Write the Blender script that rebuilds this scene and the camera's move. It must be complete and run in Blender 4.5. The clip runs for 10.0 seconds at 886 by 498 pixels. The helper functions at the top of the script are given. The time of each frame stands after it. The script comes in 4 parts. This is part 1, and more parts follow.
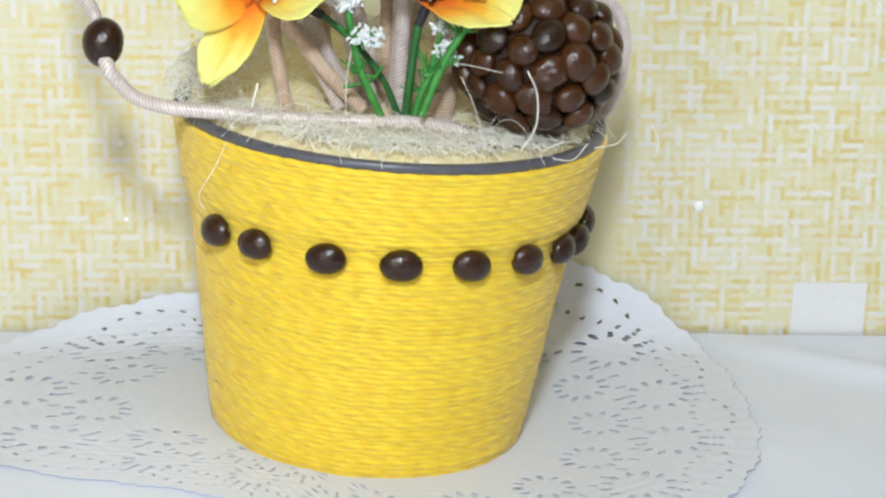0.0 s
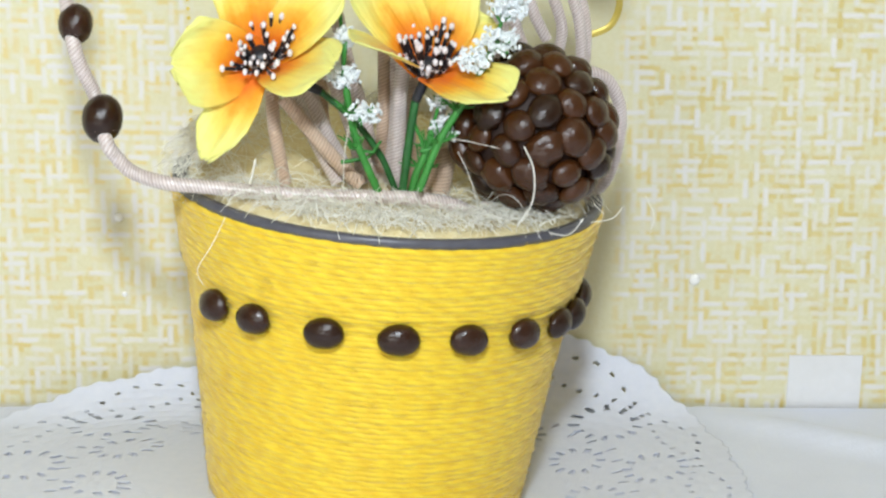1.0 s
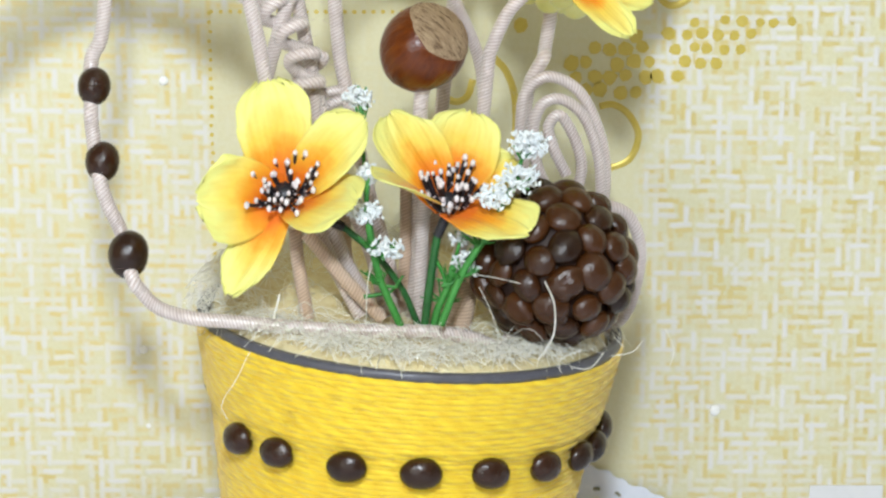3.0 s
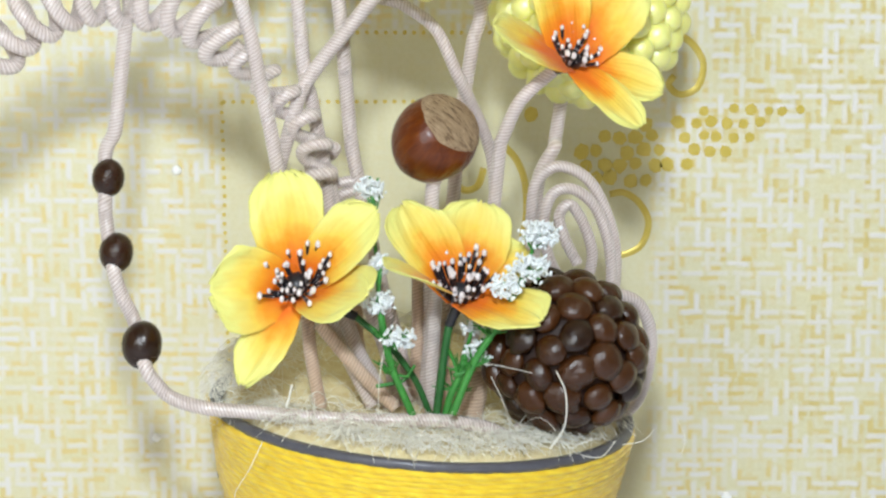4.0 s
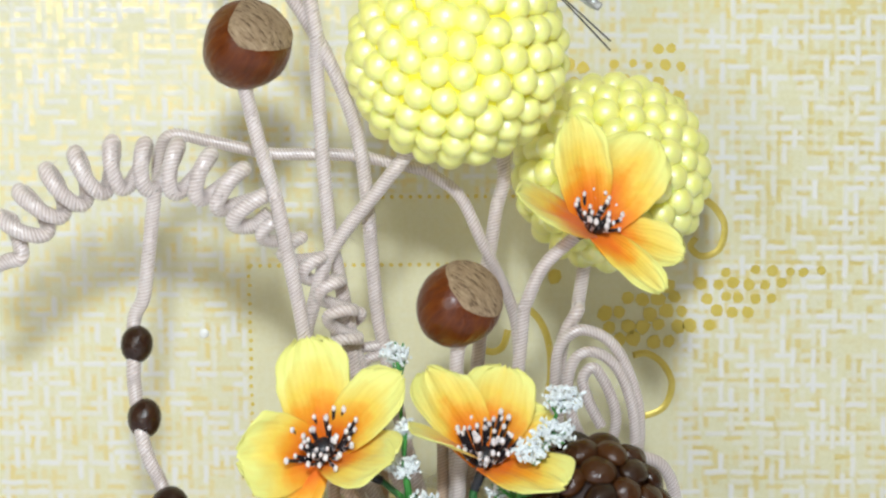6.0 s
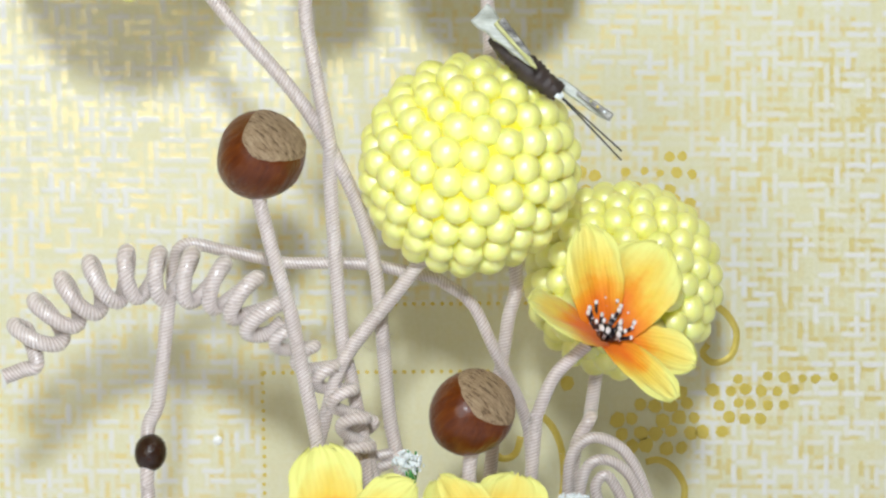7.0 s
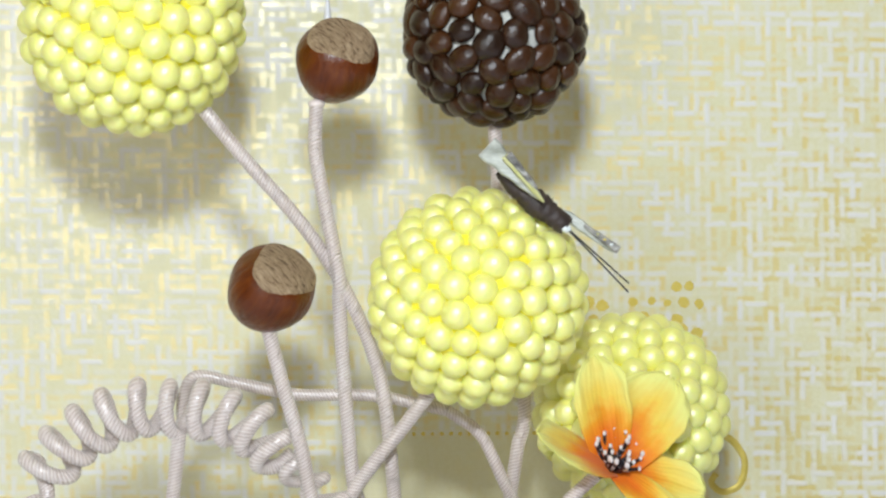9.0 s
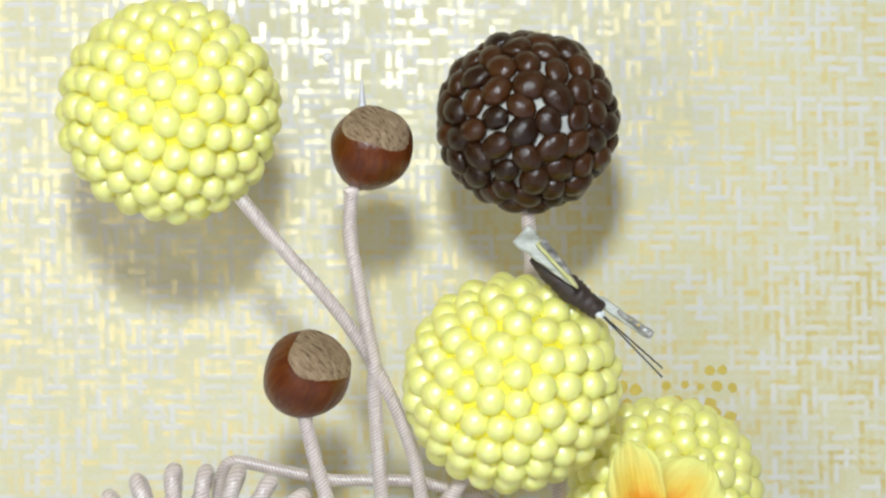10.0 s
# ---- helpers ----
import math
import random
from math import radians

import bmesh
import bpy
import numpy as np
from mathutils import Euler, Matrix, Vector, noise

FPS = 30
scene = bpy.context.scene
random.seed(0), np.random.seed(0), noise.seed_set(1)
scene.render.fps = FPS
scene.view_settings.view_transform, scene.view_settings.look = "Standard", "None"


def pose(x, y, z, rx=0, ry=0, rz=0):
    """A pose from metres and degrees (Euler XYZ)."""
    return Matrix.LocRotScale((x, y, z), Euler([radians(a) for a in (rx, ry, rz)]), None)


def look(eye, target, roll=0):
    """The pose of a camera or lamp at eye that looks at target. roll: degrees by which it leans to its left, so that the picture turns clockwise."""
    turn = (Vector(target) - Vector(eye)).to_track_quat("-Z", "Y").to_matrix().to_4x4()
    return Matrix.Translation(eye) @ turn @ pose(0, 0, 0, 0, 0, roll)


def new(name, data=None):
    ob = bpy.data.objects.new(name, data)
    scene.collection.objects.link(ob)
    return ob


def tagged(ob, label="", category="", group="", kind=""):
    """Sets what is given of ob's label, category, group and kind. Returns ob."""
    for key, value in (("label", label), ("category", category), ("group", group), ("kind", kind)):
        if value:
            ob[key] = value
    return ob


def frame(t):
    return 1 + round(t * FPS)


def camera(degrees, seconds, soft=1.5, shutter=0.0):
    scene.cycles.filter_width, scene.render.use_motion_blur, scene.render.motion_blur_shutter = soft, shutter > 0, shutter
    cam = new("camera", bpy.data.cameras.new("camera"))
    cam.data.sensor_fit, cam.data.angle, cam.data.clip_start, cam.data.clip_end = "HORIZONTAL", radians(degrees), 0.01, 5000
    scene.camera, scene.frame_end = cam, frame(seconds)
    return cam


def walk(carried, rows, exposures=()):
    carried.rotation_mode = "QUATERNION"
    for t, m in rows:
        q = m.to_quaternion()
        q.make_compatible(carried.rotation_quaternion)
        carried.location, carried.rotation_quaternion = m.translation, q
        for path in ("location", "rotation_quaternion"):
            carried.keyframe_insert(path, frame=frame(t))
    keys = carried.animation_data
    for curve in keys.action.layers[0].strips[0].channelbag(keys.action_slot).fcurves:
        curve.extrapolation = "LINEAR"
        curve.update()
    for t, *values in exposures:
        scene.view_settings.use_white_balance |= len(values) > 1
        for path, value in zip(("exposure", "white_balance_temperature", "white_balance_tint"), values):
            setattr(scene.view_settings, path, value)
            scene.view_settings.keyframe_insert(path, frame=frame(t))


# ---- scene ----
cam = camera(21.6, 10.0, soft=2.5)
ROWS = [
    (0, -0.02308, -0.58000, 0.21002, 72.074, -1.522, -3.981),
    (0.5, -0.02335, -0.58105, 0.21089, 73.040, -1.509, -4.071),
    (1, -0.02368, -0.58205, 0.21157, 73.816, -1.462, -4.120),
    (1.5, -0.02358, -0.58271, 0.21193, 74.104, -1.418, -4.028),
    (2, -0.02368, -0.58388, 0.21308, 74.929, -1.346, -3.900),
    (2.5, -0.02407, -0.58503, 0.21439, 75.841, -1.304, -3.780),
    (4, -0.02486, -0.58877, 0.21944, 78.649, -1.001, -3.449),
    (4.5, -0.02498, -0.58928, 0.22020, 79.661, -0.930, -3.325),
    (5, -0.02488, -0.59074, 0.22217, 80.566, -0.822, -3.178),
    (6.5, -0.02507, -0.59492, 0.22650, 83.245, -0.609, -2.679),
    (7, -0.02466, -0.59601, 0.22790, 84.581, -0.554, -2.516),
    (7.5, -0.02538, -0.59611, 0.22878, 85.495, -0.513, -2.514),
    (8, -0.02498, -0.59744, 0.22943, 85.788, -0.488, -2.412),
    (8.5, -0.02505, -0.59836, 0.23052, 86.313, -0.485, -2.399),
    (9, -0.02504, -0.59965, 0.23118, 87.509, -0.363, -2.336),
    (9.5, -0.02544, -0.60241, 0.23105, 88.615, -0.233, -2.109),
    (10, -0.02631, -0.60277, 0.23314, 89.419, -0.175, -1.621),
]
walk(cam, [(t, pose(*place)) for t, *place in ROWS],
     exposures=((0.0, 0.05), (2.5, 0.04), (4.5, -0.03), (6.5, -0.12), (8.0, -0.19), (10.0, -0.26)))

# ---- light ----
world = bpy.data.worlds.new("room_air")
scene.world = world
world.use_nodes = True
world.node_tree.nodes["Background"].inputs[0].default_value = (0.9, 0.95, 1.0, 1)
world.node_tree.nodes["Background"].inputs[1].default_value = 0.02


def disc_lamp(name, eye, target, size, watts, tint):
    data = bpy.data.lights.new(name, "AREA")
    data.shape, data.size, data.energy, data.color = "DISK", size, watts, tint
    ob = new(name, data)
    ob.matrix_world = look(eye, target)
    return ob


disc_lamp("camera_lamp", (-0.042, -0.63, 0.394), (0.0, 0.0, 0.13), 0.06, 3.35, (0.825, 0.915, 1.0))
disc_lamp("side_lamp", (-0.23, -0.64, 0.205), (-0.06, 0.0, 0.19), 0.20, 0.76, (0.93, 0.955, 0.94))
# Broad unseen fill added on the left, warms the shadows.
disc_lamp("window_light", (-0.75, -0.80, 0.42), (0.0, 0.0, 0.15), 0.6, 0.62, (1.0, 0.80, 0.48))
# Added soft fill from above right; no such lamp hangs in view.
disc_lamp("ceiling_lamp", (0.4, -0.75, 1.35), (0.0, -0.3, 0.0), 0.8, 2.4, (1.0, 0.90, 0.74))

# ---- materials ----


def material(name):
    m = bpy.data.materials.new(name)
    m.use_nodes = True
    nt = m.node_tree
    return m, nt, nt.nodes["Principled BSDF"]


def node(nt, kind, **values):
    n = nt.nodes.new(kind)
    for key, value in values.items():
        n.inputs[key.replace("_", " ")].default_value = value
    return n


def ramp(nt, source, *stops):
    r = nt.nodes.new("ShaderNodeValToRGB")
    while len(r.color_ramp.elements) < len(stops):
        r.color_ramp.elements.new(0.5)
    for e, (at, c) in zip(r.color_ramp.elements, stops):
        e.position, e.color = at, (*c, 1) if len(c) == 3 else c
    nt.links.new(source, r.inputs[0])
    return r.outputs[0]


def mixed(nt, factor, a, b, kind="MIX"):
    m = nt.nodes.new("ShaderNodeMix")
    m.data_type, m.blend_type = "RGBA", kind
    for s, v in ((m.inputs[0], factor), (m.inputs[6], a), (m.inputs[7], b)):
        if isinstance(v, (int, float)):
            s.default_value = v
        elif isinstance(v, tuple):
            s.default_value = (*v, 1)
        else:
            nt.links.new(v, s)
    return m.outputs[2]


def calc(nt, op, a, b=0.0, clamp=False):
    m = nt.nodes.new("ShaderNodeMath")
    m.operation, m.use_clamp = op, clamp
    for s, v in zip(m.inputs, (a, b)):
        if isinstance(v, (int, float)):
            s.default_value = v
        else:
            nt.links.new(v, s)
    return m.outputs[0]


def bumped(nt, bsdf, height, strength=0.5, distance=0.0005):
    b = nt.nodes.new("ShaderNodeBump")
    b.inputs["Strength"].default_value, b.inputs["Distance"].default_value = strength, distance
    nt.links.new(height, b.inputs["Height"])
    nt.links.new(b.outputs[0], bsdf.inputs["Normal"])
    return b


def place_of(nt, kind="Object", scale=(1, 1, 1), turn=(0, 0, 0), move=(0, 0, 0)):
    c = nt.nodes.new("ShaderNodeTexCoord")
    m = nt.nodes.new("ShaderNodeMapping")
    m.inputs["Scale"].default_value, m.inputs["Rotation"].default_value = scale, turn
    m.inputs["Location"].default_value = move
    nt.links.new(c.outputs[kind], m.inputs[0])
    return m.outputs[0]


def noise_of(nt, vector, scale, detail=3.0, rough=0.55):
    n = node(nt, "ShaderNodeTexNoise", Scale=scale, Detail=detail, Roughness=rough)
    nt.links.new(vector, n.inputs["Vector"])
    return n.outputs["Fac"]


def plain(name, dark, light, rough, scale=200.0, bump=0.2, distance=0.0003, metal=0.0, spread=0.0, coat=0.0):
    """A surface whose colour wanders between two tones; spread: how far each object of it differs."""
    m, nt, bsdf = material(name)
    v = place_of(nt)
    n1, n2 = noise_of(nt, v, scale, 4), noise_of(nt, v, scale * 6, 3)
    f = calc(nt, "ADD", calc(nt, "MULTIPLY", n1, 0.7), calc(nt, "MULTIPLY", n2, 0.3))
    if spread:
        info = nt.nodes.new("ShaderNodeObjectInfo")
        f = calc(nt, "ADD", calc(nt, "MULTIPLY", f, 1 - spread), calc(nt, "MULTIPLY", info.outputs["Random"], spread))
    lo, hi = (0.3, 0.7) if not spread else (0.12, 0.88)
    nt.links.new(ramp(nt, f, (lo, dark), (hi, light)), bsdf.inputs["Base Color"])
    bsdf.inputs["Roughness"].default_value, bsdf.inputs["Metallic"].default_value = rough, metal
    bsdf.inputs["Coat Weight"].default_value = coat
    bumped(nt, bsdf, f, bump, distance)
    return m


def twine_material(name, dark, light, strands, slant, rough=0.75, relief=0.8, wavy=0.3, blot=0.55, along=260.0, satin=0.0):
    """Twisted thread: fine strands run aslant round the cord; UV is metres along and turns round."""
    m, nt, bsdf = material(name)
    uv = nt.nodes.new("ShaderNodeUVMap")
    s = nt.nodes.new("ShaderNodeSeparateXYZ")
    nt.links.new(uv.outputs[0], s.inputs[0])
    phase = calc(nt, "ADD", calc(nt, "MULTIPLY", s.outputs[0], strands), calc(nt, "MULTIPLY", s.outputs[1], slant))
    wave = calc(nt, "SINE", calc(nt, "MULTIPLY", phase, 6.2832))
    v = place_of(nt)
    grain = nt.nodes.new("ShaderNodeCombineXYZ")
    nt.links.new(calc(nt, "MULTIPLY", phase, 5.0), grain.inputs[0])
    nt.links.new(calc(nt, "MULTIPLY", s.outputs[0], along), grain.inputs[1])
    nt.links.new(calc(nt, "MULTIPLY", s.outputs[1], 2.0), grain.inputs[2])
    n, big = noise_of(nt, grain.outputs[0], 1.0, 4, 0.65), noise_of(nt, v, 120, 3)
    h = calc(nt, "ADD", calc(nt, "MULTIPLY", wave, wavy), calc(nt, "MULTIPLY", n, 0.7))
    # Shade between strands and pale glints on their crests are painted into the colour.
    f = calc(nt, "ADD", calc(nt, "MULTIPLY", h, 1 - blot), calc(nt, "MULTIPLY", big, blot))
    nt.links.new(ramp(nt, f, (0.2, dark), (0.55, light), (0.68, tuple(min(0.97, c * 1.14) for c in light))), bsdf.inputs["Base Color"])
    bsdf.inputs["Roughness"].default_value = rough
    bsdf.inputs["Sheen Weight"].default_value = 0.35
    bsdf.inputs["Coat Weight"].default_value, bsdf.inputs["Coat Roughness"].default_value = satin, 0.24
    bumped(nt, bsdf, h, relief, 0.0003)
    return m


def petal_material():
    """Dyed cloth: orange at the heart, yellow towards the rim, fine weave and veins."""
    m, nt, bsdf = material("petal_cloth")
    uv = nt.nodes.new("ShaderNodeUVMap")
    s = nt.nodes.new("ShaderNodeSeparateXYZ")
    nt.links.new(uv.outputs[0], s.inputs[0])
    v = place_of(nt)
    wander = calc(nt, "MULTIPLY", calc(nt, "SUBTRACT", noise_of(nt, v, 170, 4), 0.5), 0.34)
    side = calc(nt, "ABSOLUTE", s.outputs[1])
    reach = calc(nt, "ADD", calc(nt, "ADD", s.outputs[0], wander), calc(nt, "MULTIPLY", side, 0.22))
    col = ramp(nt, reach, (0.28, (0.95, 0.20, 0.0)), (0.46, (0.97, 0.40, 0.012)), (0.60, (0.97, 0.72, 0.10)), (0.88, (0.95, 0.94, 0.30)))
    veins = calc(nt, "SINE", calc(nt, "MULTIPLY", calc(nt, "ADD", calc(nt, "MULTIPLY", s.outputs[1], 6.0), calc(nt, "MULTIPLY", noise_of(nt, v, 90, 2), 2.0)), 6.2832))
    weave = noise_of(nt, v, 2500, 2)
    h = calc(nt, "ADD", calc(nt, "MULTIPLY", veins, 0.06), calc(nt, "ADD", calc(nt, "MULTIPLY", weave, 0.25), calc(nt, "MULTIPLY", noise_of(nt, v, 420, 3), 0.5)))
    nt.links.new(mixed(nt, calc(nt, "MULTIPLY", calc(nt, "ADD", veins, 1.0), 0.03), col, (0.75, 0.33, 0.0)), bsdf.inputs["Base Color"])
    bsdf.inputs["Roughness"].default_value = 0.65
    bsdf.inputs["Transmission Weight"].default_value = 0.0
    bsdf.inputs["Sheen Weight"].default_value = 0.2
    bumped(nt, bsdf, h, 0.8, 0.0005)
    back = nt.nodes.new("ShaderNodeBsdfTranslucent")
    nt.links.new(col, back.inputs[0])
    mixer = nt.nodes.new("ShaderNodeMixShader")
    mixer.inputs[0].default_value = 0.22
    nt.links.new(bsdf.outputs[0], mixer.inputs[1])
    nt.links.new(back.outputs[0], mixer.inputs[2])
    nt.links.new(mixer.outputs[0], nt.nodes["Material Output"].inputs[0])
    return m


def wallpaper_material():
    """Embossed vinyl: matt white strokes woven over cream, with gold-lacquered strokes between."""
    m, nt, bsdf = material("woven_wallpaper")
    c = nt.nodes.new("ShaderNodeTexCoord")
    s = nt.nodes.new("ShaderNodeSeparateXYZ")
    nt.links.new(c.outputs["Object"], s.inputs[0])
    # the paper hangs a little out of plumb
    Z = s.outputs[2]
    X = calc(nt, "ADD", calc(nt, "ADD", s.outputs[0], calc(nt, "MULTIPLY", Z, 0.0235)), -0.00465)
    jitter = node(nt, "ShaderNodeTexNoise", Scale=260.0, Detail=3.0)
    nt.links.new(c.outputs["Object"], jitter.inputs["Vector"])
    js = nt.nodes.new("ShaderNodeSeparateXYZ")
    nt.links.new(jitter.outputs["Color"], js.inputs[0])
    jx = calc(nt, "ADD", X, calc(nt, "MULTIPLY", calc(nt, "SUBTRACT", js.outputs[0], 0.5), 0.0011))
    jz = calc(nt, "ADD", Z, calc(nt, "MULTIPLY", calc(nt, "SUBTRACT", js.outputs[1], 0.5), 0.0011))

    def strokes(a, b, length, pitch, shift, seed, lo, hi, e0, e1):
        """Broken bars along a, one row every pitch in b; each bar has a random weight, cut between lo and hi."""
        along = calc(nt, "DIVIDE", calc(nt, "ADD", b, shift), pitch)
        row = calc(nt, "FLOOR", along)
        offset = nt.nodes.new("ShaderNodeTexWhiteNoise")
        offset.noise_dimensions = "1D"
        nt.links.new(calc(nt, "ADD", row, seed + 0.5), offset.inputs["W"])
        cell = calc(nt, "ADD", calc(nt, "DIVIDE", a, length), calc(nt, "MULTIPLY", offset.outputs["Value"], 7.0))
        col = calc(nt, "FLOOR", cell)
        both = nt.nodes.new("ShaderNodeCombineXYZ")
        nt.links.new(col, both.inputs[0])
        nt.links.new(row, both.inputs[1])
        both.inputs[2].default_value = seed * 0.77
        tone = nt.nodes.new("ShaderNodeTexWhiteNoise")
        tone.noise_dimensions = "3D"
        nt.links.new(both.outputs[0], tone.inputs["Vector"])
        fr_b = calc(nt, "FRACT", along)
        soft_b = calc(nt, "MULTIPLY", calc(nt, "MULTIPLY", fr_b, calc(nt, "SUBTRACT", 1.0, fr_b)), 4.0)
        fr_a = calc(nt, "FRACT", cell)
        soft_a = calc(nt, "MULTIPLY", calc(nt, "MULTIPLY", fr_a, calc(nt, "SUBTRACT", 1.0, fr_a)), 7.0, True)
        keep = node(nt, "ShaderNodeMapRange", From_Min=lo, From_Max=hi)
        nt.links.new(tone.outputs["Value"], keep.inputs["Value"])
        edge = node(nt, "ShaderNodeMapRange", From_Min=e0, From_Max=e1)
        nt.links.new(soft_b, edge.inputs["Value"])
        return calc(nt, "MULTIPLY", calc(nt, "MULTIPLY", keep.outputs[0], edge.outputs[0]), soft_a)

    white_h = strokes(jx, jz, 0.0068, 0.0026, 0.0, 3.0, 0.22, 0.9, 0.42, 1.0)
    white_v = strokes(jz, jx, 0.0064, 0.0027, 0.0, 17.0, 0.30, 0.95, 0.42, 1.0)
    gold_h = strokes(jx, jz, 0.0054, 0.0026, 0.0013, 29.0, 0.50, 0.92, 0.30, 0.95)
    gold_v = strokes(jz, jx, 0.0052, 0.0027, 0.00135, 41.0, 0.38, 0.85, 0.30, 0.95)
    fine = noise_of(nt, c.outputs["Object"], 900, 3)
    blotch = noise_of(nt, c.outputs["Object"], 60, 3)

    def inside(v, lo, hi, soft=0.002):
        a, b = node(nt, "ShaderNodeMapRange", From_Min=lo - soft, From_Max=lo + soft), node(nt, "ShaderNodeMapRange", From_Min=hi + soft, From_Max=hi - soft)
        nt.links.new(v, a.inputs["Value"])
        nt.links.new(v, b.inputs["Value"])
        return calc(nt, "MULTIPLY", a.outputs[0], b.outputs[0])

    panel = calc(nt, "MAXIMUM", calc(nt, "MULTIPLY", inside(jx, -0.046, 0.065), inside(jz, -0.3, 0.139)), calc(nt, "MULTIPLY", inside(jx, -0.027, 0.065), inside(jz, -0.3, 0.157)))
    rest = calc(nt, "SUBTRACT", 1.0, calc(nt, "MULTIPLY", panel, 0.9))
    white = calc(nt, "MULTIPLY", calc(nt, "MAXIMUM", white_h, white_v), rest)
    gold = calc(nt, "MULTIPLY", calc(nt, "MULTIPLY", calc(nt, "MAXIMUM", gold_h, gold_v), rest), calc(nt, "SUBTRACT", 1.0, calc(nt, "MULTIPLY", white, 0.9)))
    gold = calc(nt, "MULTIPLY", gold, calc(nt, "ADD", calc(nt, "MULTIPLY", blotch, 0.9), 0.45), True)
    base = mixed(nt, fine, (0.69, 0.645, 0.385), (0.78, 0.745, 0.53))
    base = mixed(nt, calc(nt, "MULTIPLY", gold, 0.76), base, (0.72, 0.54, 0.09))
    base = mixed(nt, calc(nt, "MULTIPLY", white, 0.66), base, (0.79, 0.78, 0.85))
    nt.links.new(base, bsdf.inputs["Base Color"])
    nt.links.new(calc(nt, "MULTIPLY", gold, 0.15), bsdf.inputs["Metallic"])
    nt.links.new(gold, bsdf.inputs["Coat Weight"])
    bsdf.inputs["Coat Roughness"].default_value, bsdf.inputs["Coat IOR"].default_value = 0.34, 2.0
    nt.links.new(ramp(nt, gold, (0.0, (0.62, 0.62, 0.62)), (0.5, (0.45, 0.45, 0.45))), bsdf.inputs["Roughness"])
    h = calc(nt, "ADD", calc(nt, "MULTIPLY", white, 0.8), calc(nt, "MULTIPLY", fine, 0.35))
    bumped(nt, bsdf, h, 0.25, 0.0004)
    return m


def cloth_material(name, dark, light, weave):
    m, nt, bsdf = material(name)
    v = place_of(nt)
    n, w = noise_of(nt, v, 40, 4), noise_of(nt, v, weave, 2)
    f = calc(nt, "ADD", calc(nt, "MULTIPLY", n, 0.6), calc(nt, "MULTIPLY", w, 0.4))
    nt.links.new(ramp(nt, f, (0.3, dark), (0.7, light)), bsdf.inputs["Base Color"])
    bsdf.inputs["Roughness"].default_value = 0.7
    bsdf.inputs["Sheen Weight"].default_value = 0.2
    bumped(nt, bsdf, w, 0.35, 0.0003)
    return m


def nut_material():
    """Varnished hazelnut shell with darker streaks from tip to scar."""
    m, nt, bsdf = material("hazelnut_shell")
    v = place_of(nt, scale=(1, 1, 0.09))
    streak = noise_of(nt, v, 9, 3)
    big = noise_of(nt, place_of(nt), 1.6, 3)
    f = calc(nt, "ADD", calc(nt, "MULTIPLY", streak, 0.55), calc(nt, "MULTIPLY", big, 0.45))
    nt.links.new(ramp(nt, f, (0.28, (0.062, 0.010, 0.001)), (0.52, (0.12, 0.024, 0.0012)), (0.80, (0.22, 0.058, 0.0025))), bsdf.inputs["Base Color"])
    bsdf.inputs["Roughness"].default_value = 0.30
    bsdf.inputs["Coat Weight"].default_value = 0.35
    bsdf.inputs["Specular IOR Level"].default_value = 0.25
    bsdf.inputs["Coat Roughness"].default_value = 0.26
    bumped(nt, bsdf, streak, 0.15, 0.01)
    return m


def scar_material():
    m, nt, bsdf = material("hazelnut_scar")
    v = place_of(nt, scale=(1, 0.16, 1))
    f = noise_of(nt, v, 16, 4, 0.7)
    spot = noise_of(nt, place_of(nt), 3.5, 4, 0.6)
    tan = ramp(nt, f, (0.36, (0.08, 0.04, 0.02)), (0.46, (0.38, 0.26, 0.15)), (0.68, (0.60, 0.45, 0.29)))
    nt.links.new(mixed(nt, calc(nt, "MULTIPLY", spot, 0.45), tan, (0.30, 0.19, 0.10)), bsdf.inputs["Base Color"])
    bsdf.inputs["Roughness"].default_value = 0.85
    bumped(nt, bsdf, f, 0.5, 0.03)
    return m


M_WALL = wallpaper_material()
M_GOLD = plain("gold_print", (0.66, 0.50, 0.085), (0.75, 0.60, 0.15), 0.38, 300, metal=0.3)
M_PLASTER = plain("plaster", (0.72, 0.72, 0.70), (0.8, 0.8, 0.78), 0.85, 8, distance=0.001)
M_FLOOR = plain("floor_boards", (0.25, 0.15, 0.08), (0.4, 0.26, 0.15), 0.5, 6)
M_TABLE = plain("table_wood", (0.25, 0.15, 0.08), (0.4, 0.26, 0.15), 0.5, 30)
M_CLOTH = cloth_material("tablecloth_satin", (0.66, 0.70, 0.81), (0.73, 0.77, 0.89), 1400)
M_PAPER = plain("doily_paper", (0.79, 0.83, 0.94), (0.86, 0.89, 0.99), 0.6, 500, bump=0.25)
paper = M_PAPER.node_tree
glow = paper.nodes.new("ShaderNodeBsdfTranslucent")
glow.inputs[0].default_value = (0.80, 0.82, 0.88, 1)
both = paper.nodes.new("ShaderNodeMixShader")
both.inputs[0].default_value = 0.2
paper.links.new(paper.nodes["Principled BSDF"].outputs[0], both.inputs[1])
paper.links.new(glow.outputs[0], both.inputs[2])
paper.links.new(both.outputs[0], paper.nodes["Material Output"].inputs[0])
M_TAG = plain("white_strip", (0.73, 0.73, 0.73), (0.79, 0.79, 0.80), 0.6, 100)
M_YARN = twine_material("yellow_yarn", (0.77, 0.48, 0.008), (0.89, 0.65, 0.028), 160.0, -2.0, 0.75, 0.8, 0.13, 0.25, along=700.0, satin=0.05)
